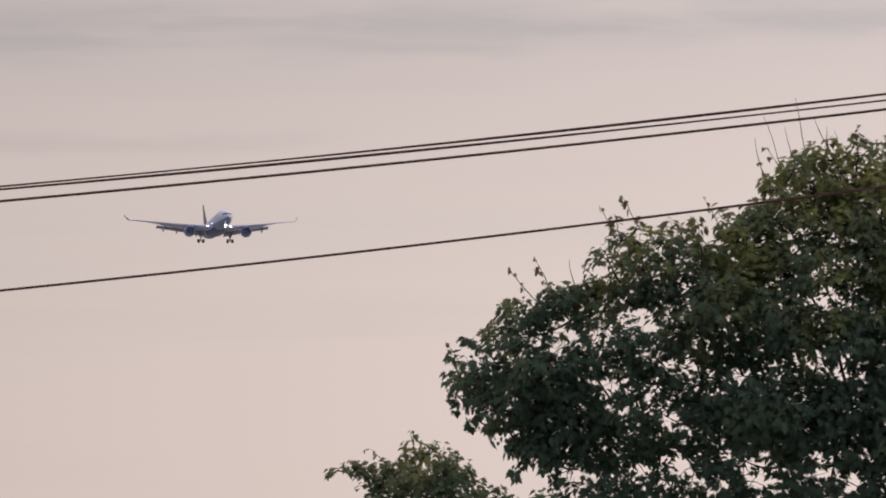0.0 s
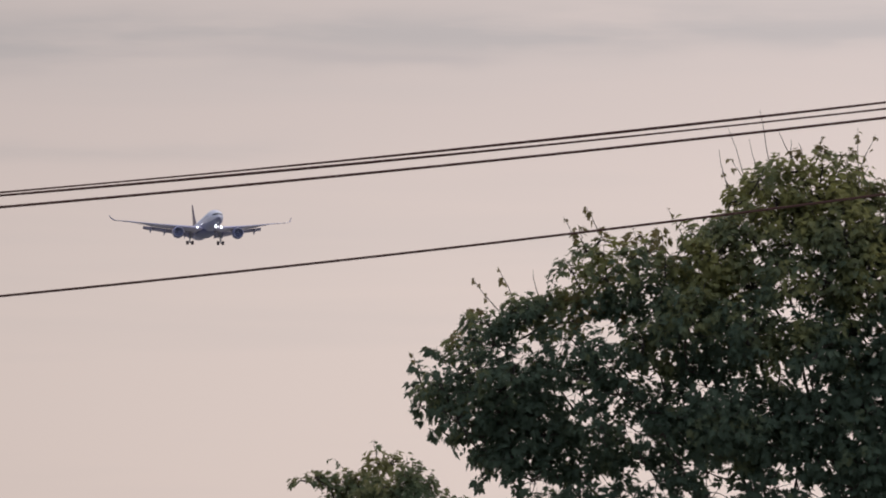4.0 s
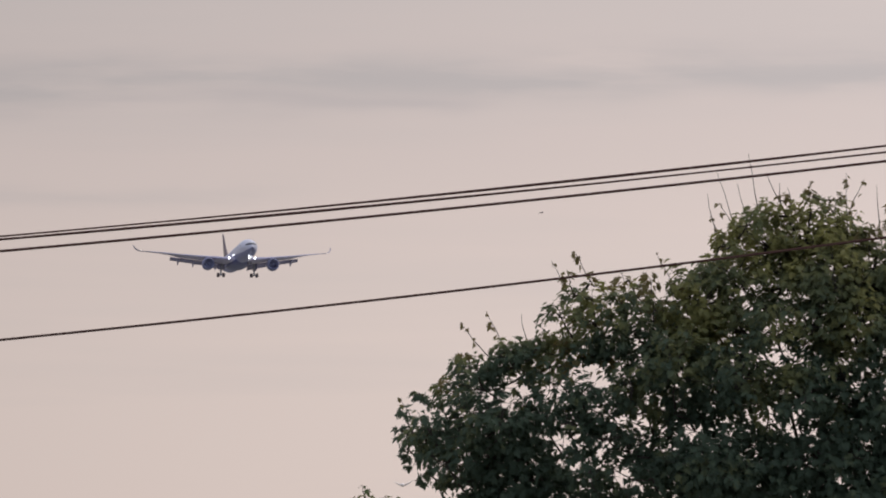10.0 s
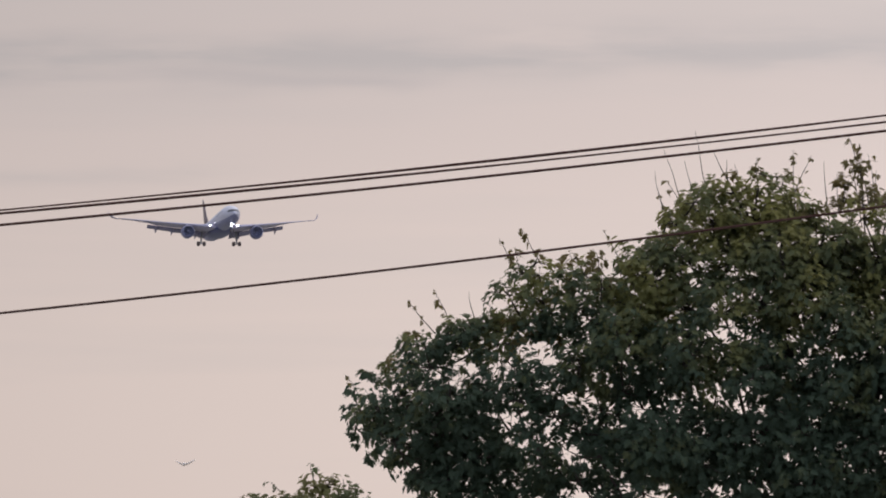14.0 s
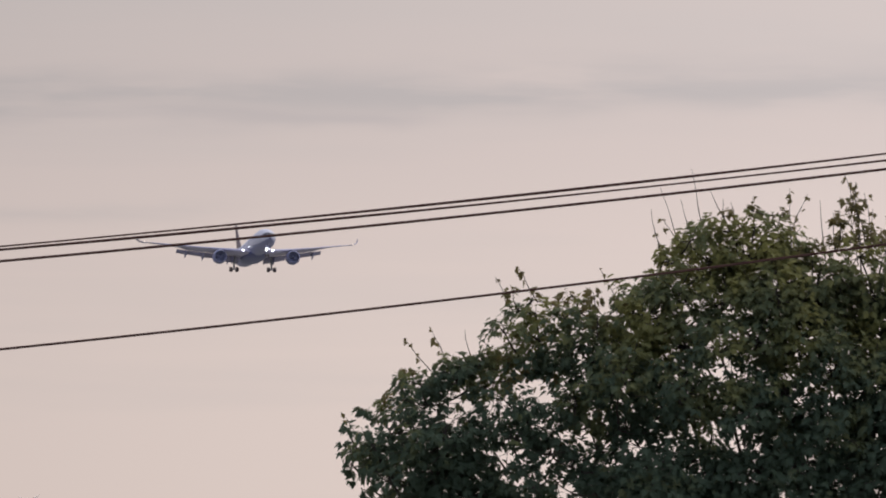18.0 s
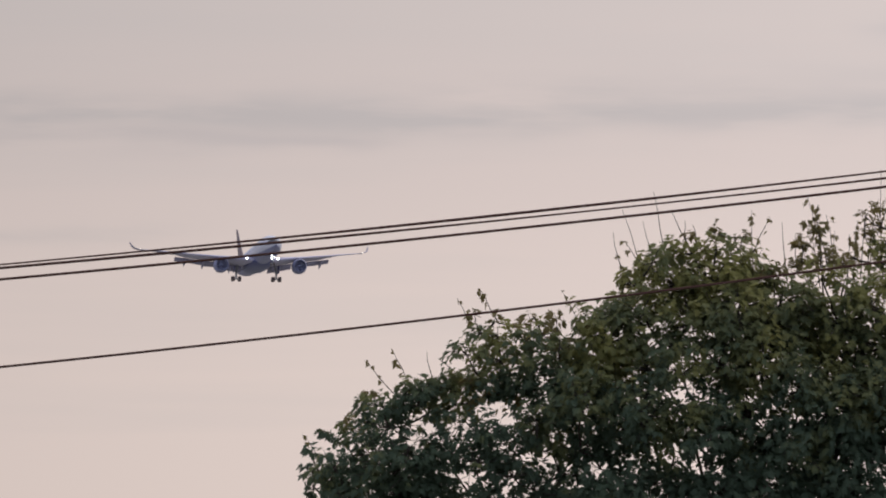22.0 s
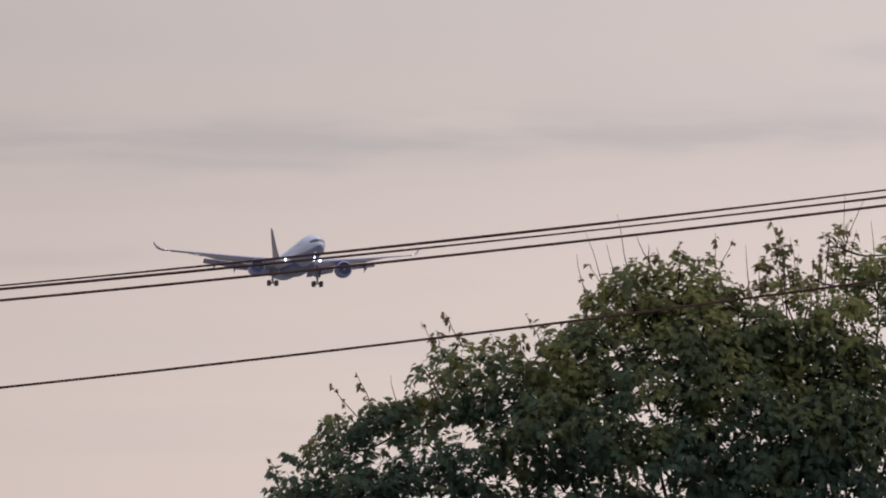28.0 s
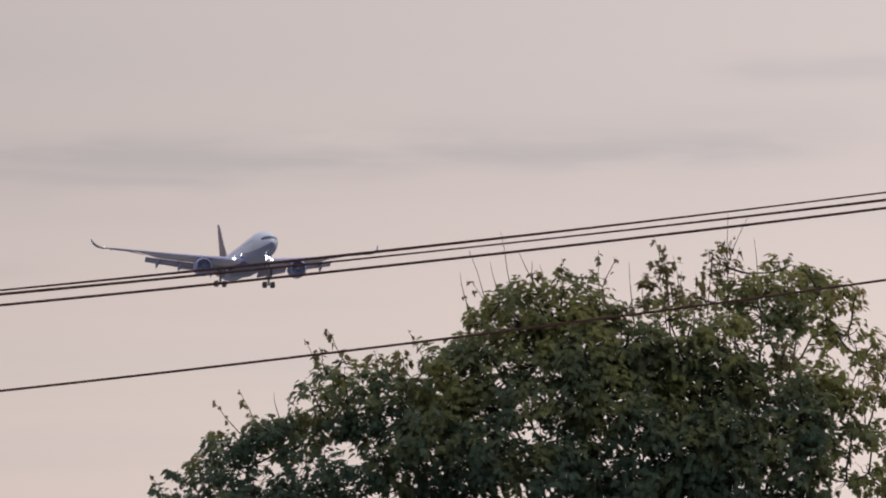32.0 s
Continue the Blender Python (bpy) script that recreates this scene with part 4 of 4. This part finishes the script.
MAPLE_FILL = [
    (5.48, 14.85, 0.31, 1),
    (6, 14.51, 0.31, 1),
    (6.42, 14.85, 0.29, 1),
    (7.02, 13.66, 0.31, 1.1),
    (7.53, 13.32, 0.32, 1.2),
    (7.96, 13.67, 0.31, 1.2),
    (7.19, 12.98, 0.32, 1.1),
    (7.79, 12.9, 0.32, 1.2),
    (8.13, 13.24, 0.31, 1.2),
    (8.26, 14.81, 0.2, 0.8),
    (8.51, 14.88, 0.17, 0.7),
    (8.56, 13.41, 0.29, 1.1),
    (7.91, 12.15, 0.32, 1.2),
    (8.25, 12.5, 0.29, 1.1),
    (8.34, 11.98, 0.34, 1.2),
    (8, 11.56, 0.34, 1.2),
    (8.59, 11.56, 0.34, 1.2),
    (8.68, 12.16, 0.31, 1.1),
    (8.93, 11.73, 0.31, 1),
    (7.57, 11.73, 0.32, 1.2),
]
# gaps between the boughs: x, height, half width, half height
GAPS_WEST = [
    (0.7, 12.9, 0.29, 0.17),
    (0.56, 12.71, 0.2, 0.1),
    (1.36, 12.93, 0.09, 0.15),
    (1.92, 13.25, 0.17, 0.1),
    (1.98, 12.98, 0.22, 0.12),
    (1.31, 12.08, 0.17, 0.2),
    (1.34, 11.78, 0.14, 0.07),
    (1.96, 11.97, 0.12, 0.07),
    (2.28, 11.57, 0.19, 0.22),
    (2.5, 10.89, 0.24, 0.2),
    (3.61, 10.7, 0.32, 0.22),
    (3.73, 11.1, 0.12, 0.09),
    (3.1, 10.64, 0.14, 0.12),
    (3.32, 12.29, 0.12, 0.12),
    (2.95, 12, 0.22, 0.08),
    (2.61, 12.41, 0.17, 0.07),
    (4.87, 12.31, 0.17, 0.14),
    (5.19, 12.19, 0.12, 0.09),
    (5.56, 11.52, 0.1, 0.12),
    (4.33, 14.46, 0.16, 0.09),
    (4.08, 14.35, 0.1, 0.06),
    (4.45, 13.8, 0.13, 0.07),
    (4.7, 13.53, 0.09, 0.14),
    (5.04, 13.35, 0.13, 0.07),
]
GAPS_LOW = [
    (5.31, 13.25, 0.1, 0.06),
    (4.6, 13.03, 0.08, 0.08),
    (4.18, 12.64, 0.12, 0.08),
    (4.54, 10.81, 0.15, 0.12),
    (4.99, 10.63, 0.15, 0.14),
    (4.08, 10.31, 0.22, 0.14),
    (4.34, 10.34, 0.1, 0.07),
    (0.92, 10.77, 0.36, 0.14),
    (1.51, 9.73, 0.34, 0.2),
    (1.83, 9.29, 0.29, 0.12),
    (0.74, 9.53, 0.17, 0.17),
    (6.01, 9.47, 0.13, 0.19),
    (5.28, 9.7, 0.12, 0.1),
    (5.54, 9.46, 0.1, 0.12),
    (6.35, 13.05, 0.09, 0.07),
    (7.75, 12.03, 0.14, 0.09),
    (7.44, 12.04, 0.09, 0.06),
    (1.05, 11.11, 0.09, 0.07),
    (0.72, 10, 0.12, 0.07),
    (4.37, 11.45, 0.09, 0.07),
    (4.45, 11.07, 0.12, 0.07),
    (2.96, 11.22, 0.07, 0.06),
    (1.55, 11.71, 0.1, 0.09),
    (0.26, 12.72, 0.09, 0.07),
]
GAPS_EAST = [
    (8.17, 14.61, 0.12, 0.17),
    (8.73, 14.71, 0.2, 0.1),
    (9.24, 14.65, 0.22, 0.1),
    (8.26, 14.22, 0.14, 0.09),
    (8, 14.82, 0.12, 0.06),
    (9.62, 14.23, 0.22, 0.14),
    (9.26, 13.65, 0.08, 0.1),
    (9.67, 13.67, 0.22, 0.12),
    (9.29, 12.63, 0.17, 0.12),
    (9.63, 13.03, 0.24, 0.26),
    (9.54, 14.78, 0.12, 0.12),
    (8.13, 12.64, 0.12, 0.09),
    (6.34, 13.06, 0.07, 0.06),
    (6.08, 14.77, 0.09, 0.05),
    (7.06, 14.94, 0.09, 0.06),
    (9.97, 14.19, 0.14, 0.12),
    (7.7, 14.78, 0.09, 0.05),
]


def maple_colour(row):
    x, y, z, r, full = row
    # brown young leaves; along the rim the brown also paints in the dark backlit edge
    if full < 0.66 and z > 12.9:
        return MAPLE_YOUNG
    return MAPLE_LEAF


def maple_cover(x, z):
    """How dense the crown is: thin low on the west side and on the east edge."""
    if (x < 2.8 and z < 10.8) or x > 9.0:
        return 1.2 if x > 9.0 else 0.75
    if x < 3.9 and 11.0 < z < 13.6:
        return 2.05
    return 1.3 if z > 14.3 else 1.95 if x > 5.6 else 1.6


maple_rows = bulged(closed(MAPLE_WEST + MAPLE_SHOULDER + MAPLE_TOP + MAPLE_HEART + MAPLE_WAIST + MAPLE_LOW + MAPLE_FOOT + MAPLE_EAST + MAPLE_EDGE + MAPLE_BETWEEN + MAPLE_RIM + MAPLE_FILL, maple_cover, 3), (4.8, 12.4), (6.4, 4.2), 2.6, 200.4, 7)
# the unseen back and underside of the crown
rng_back = np.random.default_rng(5)
for _ in range(16):
    a, h = rng_back.uniform(0.0, 2 * math.pi), rng_back.uniform(5.6, 8.0)
    d = rng_back.uniform(1.0, 3.4)
    maple_rows.append((5.4 + 1.3 * d * math.cos(a), 200.6 + d * math.sin(a), h, 0.8, 0.7))
maple = build_tree("maple_tree", "tall broad maple with dense dark green leaves, top light painted in as olive", (6.9, 200.6, 0), (6.9, 200.6, 5.2), maple_rows, GAPS_WEST + GAPS_LOW + GAPS_EAST, 11, maple_colour, leader=(7.3, 200.4, 14.6))

# shoots that stand out of the crown: tip x, tip height, foot x, foot height
LEAFY_SHOOTS = [
    (1.2, 14.84, 1.4, 14.44),
    (1.54, 14.98, 1.73, 14.64),
    (2.77, 14.97, 3.12, 14.34),
    (-0.17, 13.89, 0.09, 13.57),
    (0.22, 14.06, 0.39, 13.69),
    (-1.12, 12.75, -0.89, 12.39),
    (3.59, 15.52, 3.82, 14.99),
    (3.71, 15.7, 3.98, 15.31),
    (5.09, 16.04, 5.1, 15.7),
    (5.64, 16.18, 5.68, 15.32),
    (5.91, 16.08, 5.75, 15.71),
    (6.64, 16.28, 6.62, 15.88),
    (6.76, 16.11, 6.85, 15.37),
    (6.46, 16.39, 6.67, 15.8),
    (6.61, 16.09, 6.69, 15.41),
    (6.5, 15.9, 6.61, 15.33),
    (6.9, 15.88, 6.85, 15.33),
    (6.4, 15.78, 6.47, 15.3),
    (7.7, 16.42, 7.53, 15.89),
    (7.56, 16.37, 7.46, 15.71),
    (7.37, 16.18, 7.32, 15.54),
    (7.24, 16.04, 7.19, 15.37),
    (7.77, 16.23, 7.67, 15.54),
    (7.12, 15.83, 7.1, 15.29),
    (7.49, 15.97, 7.41, 15.33),
]
BARE_SHOOTS = [
    (0.75, 14.01, 0.83, 13.67),
    (3.55, 15.85, 3.67, 15.35),
    (3.69, 16.18, 4, 15.35),
    (4, 16.01, 4.18, 15.44),
    (4.16, 16.45, 4.3, 15.72),
    (4.43, 16.14, 4.59, 15.82),
    (4.64, 16.03, 4.66, 15.79),
    (6.11, 16.02, 6.16, 15.45),
    (6.31, 15.84, 6.34, 15.45),
    (7.6, 16.81, 7.63, 15.54),
    (7.89, 16.69, 7.67, 16.14),
    (8, 16.4, 8.09, 15.68),
    (7.24, 16.17, 7.41, 15.89),
    (4.75, 15.96, 4.8, 15.74),
]


def build_shoots(tree, rows, leafy, depth, mat, seed):
    """Thin shoots, most with a few single leaves, each leaf a piece of its own."""
    rng = np.random.default_rng(seed)
    b = np.array(tree.location)
    kinds = []
    for k in range(4):
        kinds.append(leaf_mesh("leaf", np.zeros((1, 3)), np.array([[1.0, 0, -0.25 * k]]), np.array([[0.15 * k, 0.5, 1.0 - 0.1 * k]]), np.array([0.125 + 0.012 * k]), mat))
    for tx, tz, fx, fz in rows:
        y = depth + rng.uniform(-0.3, 0.3)
        tip, foot = np.array((tx, y, tz)) - b, np.array((fx + (fx - tx) * 0.6, y, fz - (tz - fz) * 0.6)) - b
        mid = (tip + foot) / 2 + np.array((rng.uniform(-0.03, 0.03), 0, 0))
        bm = bmesh.new()
        add_tube(bm, [foot, mid, (mid + tip) / 2 + np.array((rng.uniform(-0.02, 0.02), 0, 0)), tip], [0.009, 0.007, 0.005, 0.003], 5)
        part("shoot", bm, BARK, tree)
        n = int(3 + 5.0 * np.linalg.norm(tip - foot)) if leafy else 2
        for k in range(n):
            s = rng.uniform(0.35, 0.98) if leafy else rng.uniform(0.1, 0.45)
            if leafy and k < 2:
                s = 0.93 + 0.04 * k
            p = foot + (tip - foot) * s
            turn = Euler((rng.uniform(-0.6, 0.6), rng.uniform(0.0, 1.0), rng.uniform(0, 6.28))).to_matrix().to_4x4()
            lf = part("leaf", kinds[int(rng.integers(4))], None, tree)
            lf.matrix_basis = Matrix.Translation(p + rng.normal(size=3) * 0.025) @ turn @ Matrix.Scale(rng.uniform(0.4, 0.6) if k < 2 else rng.uniform(0.5, 0.9), 4)


build_shoots(maple, LEAFY_SHOOTS, True, 200.0, MAPLE_YOUNG, 21)
build_shoots(maple, BARE_SHOOTS, False, 200.0, MAPLE_YOUNG, 22)

# the lower trees in front of it
GARDEN_CROWN = [
    (-2.54, 10.17, 0.12, 0.6),
    (-2.34, 10.21, 0.13, 0.7),
    (-2.15, 10.11, 0.17, 0.9),
    (-1.89, 10.06, 0.21, 1),
    (-2.02, 9.8, 0.16, 0.7),
    (-1.65, 10.14, 0.19, 0.9),
    (-1.51, 10.34, 0.19, 0.8),
    (-1.28, 10.38, 0.17, 0.8),
    (-1.04, 10.23, 0.21, 0.9),
    (-0.84, 10.09, 0.17, 0.9),
    (-1.51, 9.92, 0.28, 1.1),
    (-1.11, 9.87, 0.3, 1.2),
    (-1.9, 9.5, 0.13, 0.6),
    (-1.66, 9.4, 0.21, 0.9),
    (-1.7, 9.17, 0.13, 0.7),
    (-1.41, 9.33, 0.28, 1.1),
    (-0.95, 9.41, 0.33, 1.2),
    (-0.63, 9.72, 0.25, 1),
    (-0.32, 9.76, 0.19, 0.8),
    (0, 9.62, 0.21, 0.8),
    (-0.39, 9.34, 0.32, 1.2),
    (0.16, 9.35, 0.27, 0.9),
    (0.41, 9.68, 0.14, 0.6),
    (-0.78, 8.94, 0.32, 1.2),
]
GARDEN_SKIRT = [
    (-0.15, 8.95, 0.33, 1.1),
    (-1.26, 8.93, 0.22, 1),
    (0.33, 8.79, 0.27, 0.9),
    (-0.38, 8.63, 0.32, 1.1),
    (-1.25, 8.54, 0.28, 1.1),
    (-0.78, 8.54, 0.32, 1.1),
]
BUSH_CROWN = [
    (-2.69, 9.06, 0.14, 0.8),
    (-2.52, 8.84, 0.19, 0.9),
    (-2.29, 8.98, 0.14, 0.8),
    (-2.13, 8.83, 0.16, 0.9),
    (-1.93, 8.91, 0.09, 0.6),
    (-2.6, 8.58, 0.19, 1),
    (-2.13, 8.62, 0.19, 1),
    (-1.65, 8.79, 0.08, 0.5),
    (-2.78, 8.76, 0.19, 0.9),
    (-2.92, 8.91, 0.17, 0.8),
]
ROUND_CROWN = [
    (2.54, 8.83, 0.3, 1.1),
    (2.94, 8.99, 0.28, 1.16),
    (3.41, 9.02, 0.28, 1.16),
    (3.81, 8.93, 0.25, 1.05),
    (2.31, 8.59, 0.3, 1),
    (2.86, 8.56, 0.36, 1.26),
    (3.5, 8.56, 0.36, 1.26),
    (4.05, 8.63, 0.3, 1.16),
    (2.54, 9.09, 0.14, 0.84),
    (3.17, 9.18, 0.17, 0.95),
    (3.65, 9.17, 0.17, 0.95),
    (4.13, 8.94, 0.17, 0.95),
    (4.37, 8.67, 0.19, 0.95),
]
GARDEN_SHOOTS = [
    (-1.52, 10.75, -1.49, 10.53),
    (-2.07, 10.46, -1.89, 10.24),
    (-2.29, 10.31, -2.23, 10.17),
]

garden_rows = bulged(GARDEN_CROWN + GARDEN_SKIRT, (-0.6, 9.2), (2.6, 1.8), 1.2, 186.0, 9)
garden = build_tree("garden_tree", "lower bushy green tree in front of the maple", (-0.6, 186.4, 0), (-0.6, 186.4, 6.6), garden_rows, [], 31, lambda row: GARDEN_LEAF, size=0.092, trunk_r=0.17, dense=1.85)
bush_rows = bulged(BUSH_CROWN, (-2.4, 8.6), (1.2, 0.9), 0.5, 186.0, 15)
build_tree("garden_tree", "small brownish-green tree beside the brick chimney", (-2.5, 186.4, 0), (-2.5, 186.4, 7.2), bush_rows, [], 33, lambda row: BUSH_LEAF, size=0.092, trunk_r=0.09, dense=1.85)
round_rows = bulged(ROUND_CROWN, (3.2, 8.6), (1.6, 1.0), 0.8, 186.0, 17)
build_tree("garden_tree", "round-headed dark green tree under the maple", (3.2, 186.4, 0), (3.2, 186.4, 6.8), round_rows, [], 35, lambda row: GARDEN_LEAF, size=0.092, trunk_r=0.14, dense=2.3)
build_shoots(garden, GARDEN_SHOOTS, True, 186.0, GARDEN_LEAF, 23)


# ---- the house whose chimney top shows ----
def build_house():
    hx, hy = -1.045, 150.0
    house = thing("house", pose(hx, hy, 0), "plain house under the trees with a red brick chimney", "house")
    bm = bmesh.new()
    add_box(bm, (1.5, 1.6, 2.2), (9.0, 6.4, 4.4))
    part("wall", bm, RENDER_WALL, house, "pale rendered walls")
    bm = bmesh.new()
    prof = [(-2.1, 4.3), (1.6, 6.3), (5.3, 4.3), (5.3, 4.45), (1.6, 6.47), (-2.1, 4.45)]
    add_loft(bm, [[(x, y, z) for y, z in prof] for x in (-3.3, 6.3)])
    part("roof", bm, ROOF_TILE, house, "dark red tiled roof")
    bm = bmesh.new()
    add_box(bm, (0, 1.0, 6.20), (0.76, 0.48, 2.1))
    stack = part("chimney", bm, MORTAR, house, "red brick chimney stack with a stone cap")
    # cap slabs and the courses under them
    top = 7.43
    slab = bmesh.new()
    add_box(slab, (0, 0, 0), (0.443, 0.62, 0.118), bevel=0.014)
    slab = mesh_of("cap_slab", slab, COPING)
    for k in (-1, 1):
        s = part("cap_slab", slab, None, stack, "weathered reddish cap slab")
        s.matrix_basis = pose(k * 0.223, 1.0, top - 0.059 - (0.006 if k > 0 else 0), 0, 0.6 * k, 0.4 * k)
    brick = bmesh.new()
    add_box(brick, (0, 0, 0), (0.205, 0.1, 0.062), bevel=0.005)
    brick = mesh_of("brick", brick, BRICK)
    rng = random.Random(4)
    for c in range(11):
        z = top - 0.172 - c * 0.075
        out = 0.035 if c == 0 else 0.0
        shift = 0.107 if c % 2 else 0.0
        for sgn in (-1, 1):
            for k in range(4):
                x = -0.322 + k * 0.2147 + (shift - 0.053 if c % 2 else 0)
                o = part("brick", brick, None, stack)
                o.matrix_basis = pose(x, 1.0 + sgn * (0.225 + out + rng.uniform(-0.003, 0.003)), z, 0, rng.uniform(-0.6, 0.6), rng.uniform(-0.5, 0.5))
            for k in range(2):
                o = part("brick", brick, None, stack)
                o.matrix_basis = pose(sgn * (0.372 + out * 0.5), 1.0 - 0.107 + k * 0.2147, z, 0, 0, 90)


build_house()


# ---- birds ----
def build_bird(name, label, span, mat, left, right, stout=1.0):
    """left, right: reach and lift of each wing; stout: how broad the body and the wings are."""
    bird = thing(name, Matrix(), label, "bird")
    h = span / 2
    bm = bmesh.new()
    rings = []
    for x, r in ((0.42, 0.01), (0.36, 0.05), (0.28, 0.075), (0.1, 0.11), (-0.1, 0.10), (-0.3, 0.06), (-0.42, 0.02)):
        rings.append([(x * h * 0.9, stout * r * h * math.cos(a) * 1.3, stout * r * h * math.sin(a)) for a in (2 * math.pi * k / 12 for k in range(12))])
    add_loft(bm, rings)
    part("body", bm, mat, bird, "", True)
    bm = bmesh.new()
    rings = [[(-0.34 * h, -0.03 * h, 0.01 * h), (-0.34 * h, 0.03 * h, 0.01 * h), (-0.34 * h, 0, -0.012 * h)], [(-0.55 * h, -0.09 * h, 0.008 * h), (-0.55 * h, 0.09 * h, 0.008 * h), (-0.55 * h, 0, -0.004 * h)]]
    add_loft(bm, rings)
    part("tail", bm, mat, bird)
    for side, (reach, lift) in ((1, left), (-1, right)):
        bm = bmesh.new()
        rings = []
        for s, ch, sw in ((0.05, 0.36, 0.0), (0.25, 0.37, 0.04), (0.45, 0.33, 0.08), (0.65, 0.25, 0.05), (0.82, 0.15, -0.04), (1.0, 0.04, -0.16)):
            y, z, ch = s * h * reach, h * lift * (0.12 * s + 0.88 * s * s), ch * stout
            le = (0.12 + sw) * h
            rings.append([(le, side * y, z), (le - ch * h * 0.4, side * y, z + 0.16 * ch * h), (le - ch * h, side * y, z), (le - ch * h * 0.4, side * y, z - 0.16 * ch * h)])
        add_loft(bm, rings)
        part("wing", bm, mat, bird, "", True)
    return bird


gull = build_bird("gull", "pale grey gull gliding with raised wings", 1.12, FEATHER, (1.12, 0.42), (0.85, 0.52), 1.5)
swift = build_bird("swift", "small dark bird darting past", 0.34, DARK_FEATHER, (1.0, 0.13), (1.0, 0.13))


# ---- motion of things ----
# seconds and place of the airliner on its glide path
FLIGHT = [
    (0, -111.65, 4868.0, 315.88),
    (1, -107.97, 4806.9, 312.69),
    (2, -104.30, 4745.8, 309.47),
    (3, -100.66, 4684.7, 306.23),
    (4, -97.01, 4623.6, 303.00),
    (5, -93.32, 4562.5, 299.69),
    (6, -89.75, 4501.4, 296.45),
    (7, -86.12, 4440.3, 293.21),
    (8, -82.43, 4379.2, 290.03),
    (9, -78.83, 4318.1, 286.79),
    (10, -75.27, 4257.0, 283.55),
    (11, -71.68, 4195.9, 280.35),
    (12, -67.95, 4134.8, 277.20),
    (13, -64.23, 4073.7, 274.04),
    (14, -60.64, 4012.6, 270.82),
    (15, -57.07, 3951.5, 267.62),
    (16, -53.33, 3890.4, 264.56),
    (17, -49.75, 3829.3, 261.32),
    (18, -46.26, 3768.2, 258.02),
    (19, -42.77, 3707.1, 254.69),
    (20, -39.24, 3646.0, 251.45),
    (21, -35.73, 3584.9, 248.30),
    (22, -32.22, 3523.8, 245.16),
    (23, -28.69, 3462.7, 241.97),
    (24, -25.19, 3401.6, 238.56),
    (25, -21.69, 3340.5, 235.12),
    (26, -18.26, 3279.4, 231.83),
    (27, -14.63, 3218.3, 228.45),
    (28, -10.97, 3157.2, 225.03),
    (29, -7.25, 3096.1, 221.64),
    (30, -3.40, 3035.0, 218.20),
    (31, 0.56, 2973.9, 215.06),
    (32, 4.45, 2912.8, 211.86),
]


def turned(t):
    """The small change of heading and bank late in the approach."""
    return min(1.0, max(0.0, (t - 19) / 8))


def motions():
    walk(airliner, [(t, pose(x, y, z, 0.1 - 0.4 * turned(t), -3.99, -80.65 + turned(t))) for t, x, y, z in FLIGHT])
    far = 700.0
    rows = []
    for t, yaw, lift in ((0.0, 1.36, 2.76), (12.0, -0.651, 2.814), (13.0, -0.834, 2.809), (14.0, -1.014, 2.806), (14.5, -1.095, 2.806), (32.0, -4.2, 2.8)):
        rows.append((t, pose(*(EYE + far * sight(yaw, lift)), 5, -12, 262)))
    walk(gull, rows)
    far = 420.0
    rows = []
    for t, yaw, lift in ((0.0, -14.9, 3.3), (8.4, -2.05, 3.587), (8.6, -1.811, 3.611), (8.8, -1.531, 3.631), (9.0, -1.197, 3.713), (9.2, -0.887, 3.740), (9.4, -0.597, 3.816), (9.6, -0.30, 3.88), (32.0, 34.0, 9.0)):
        rows.append((t, pose(*(EYE + far * sight(yaw, lift)), 10, -8, -20)))
    walk(swift, rows)


motions()
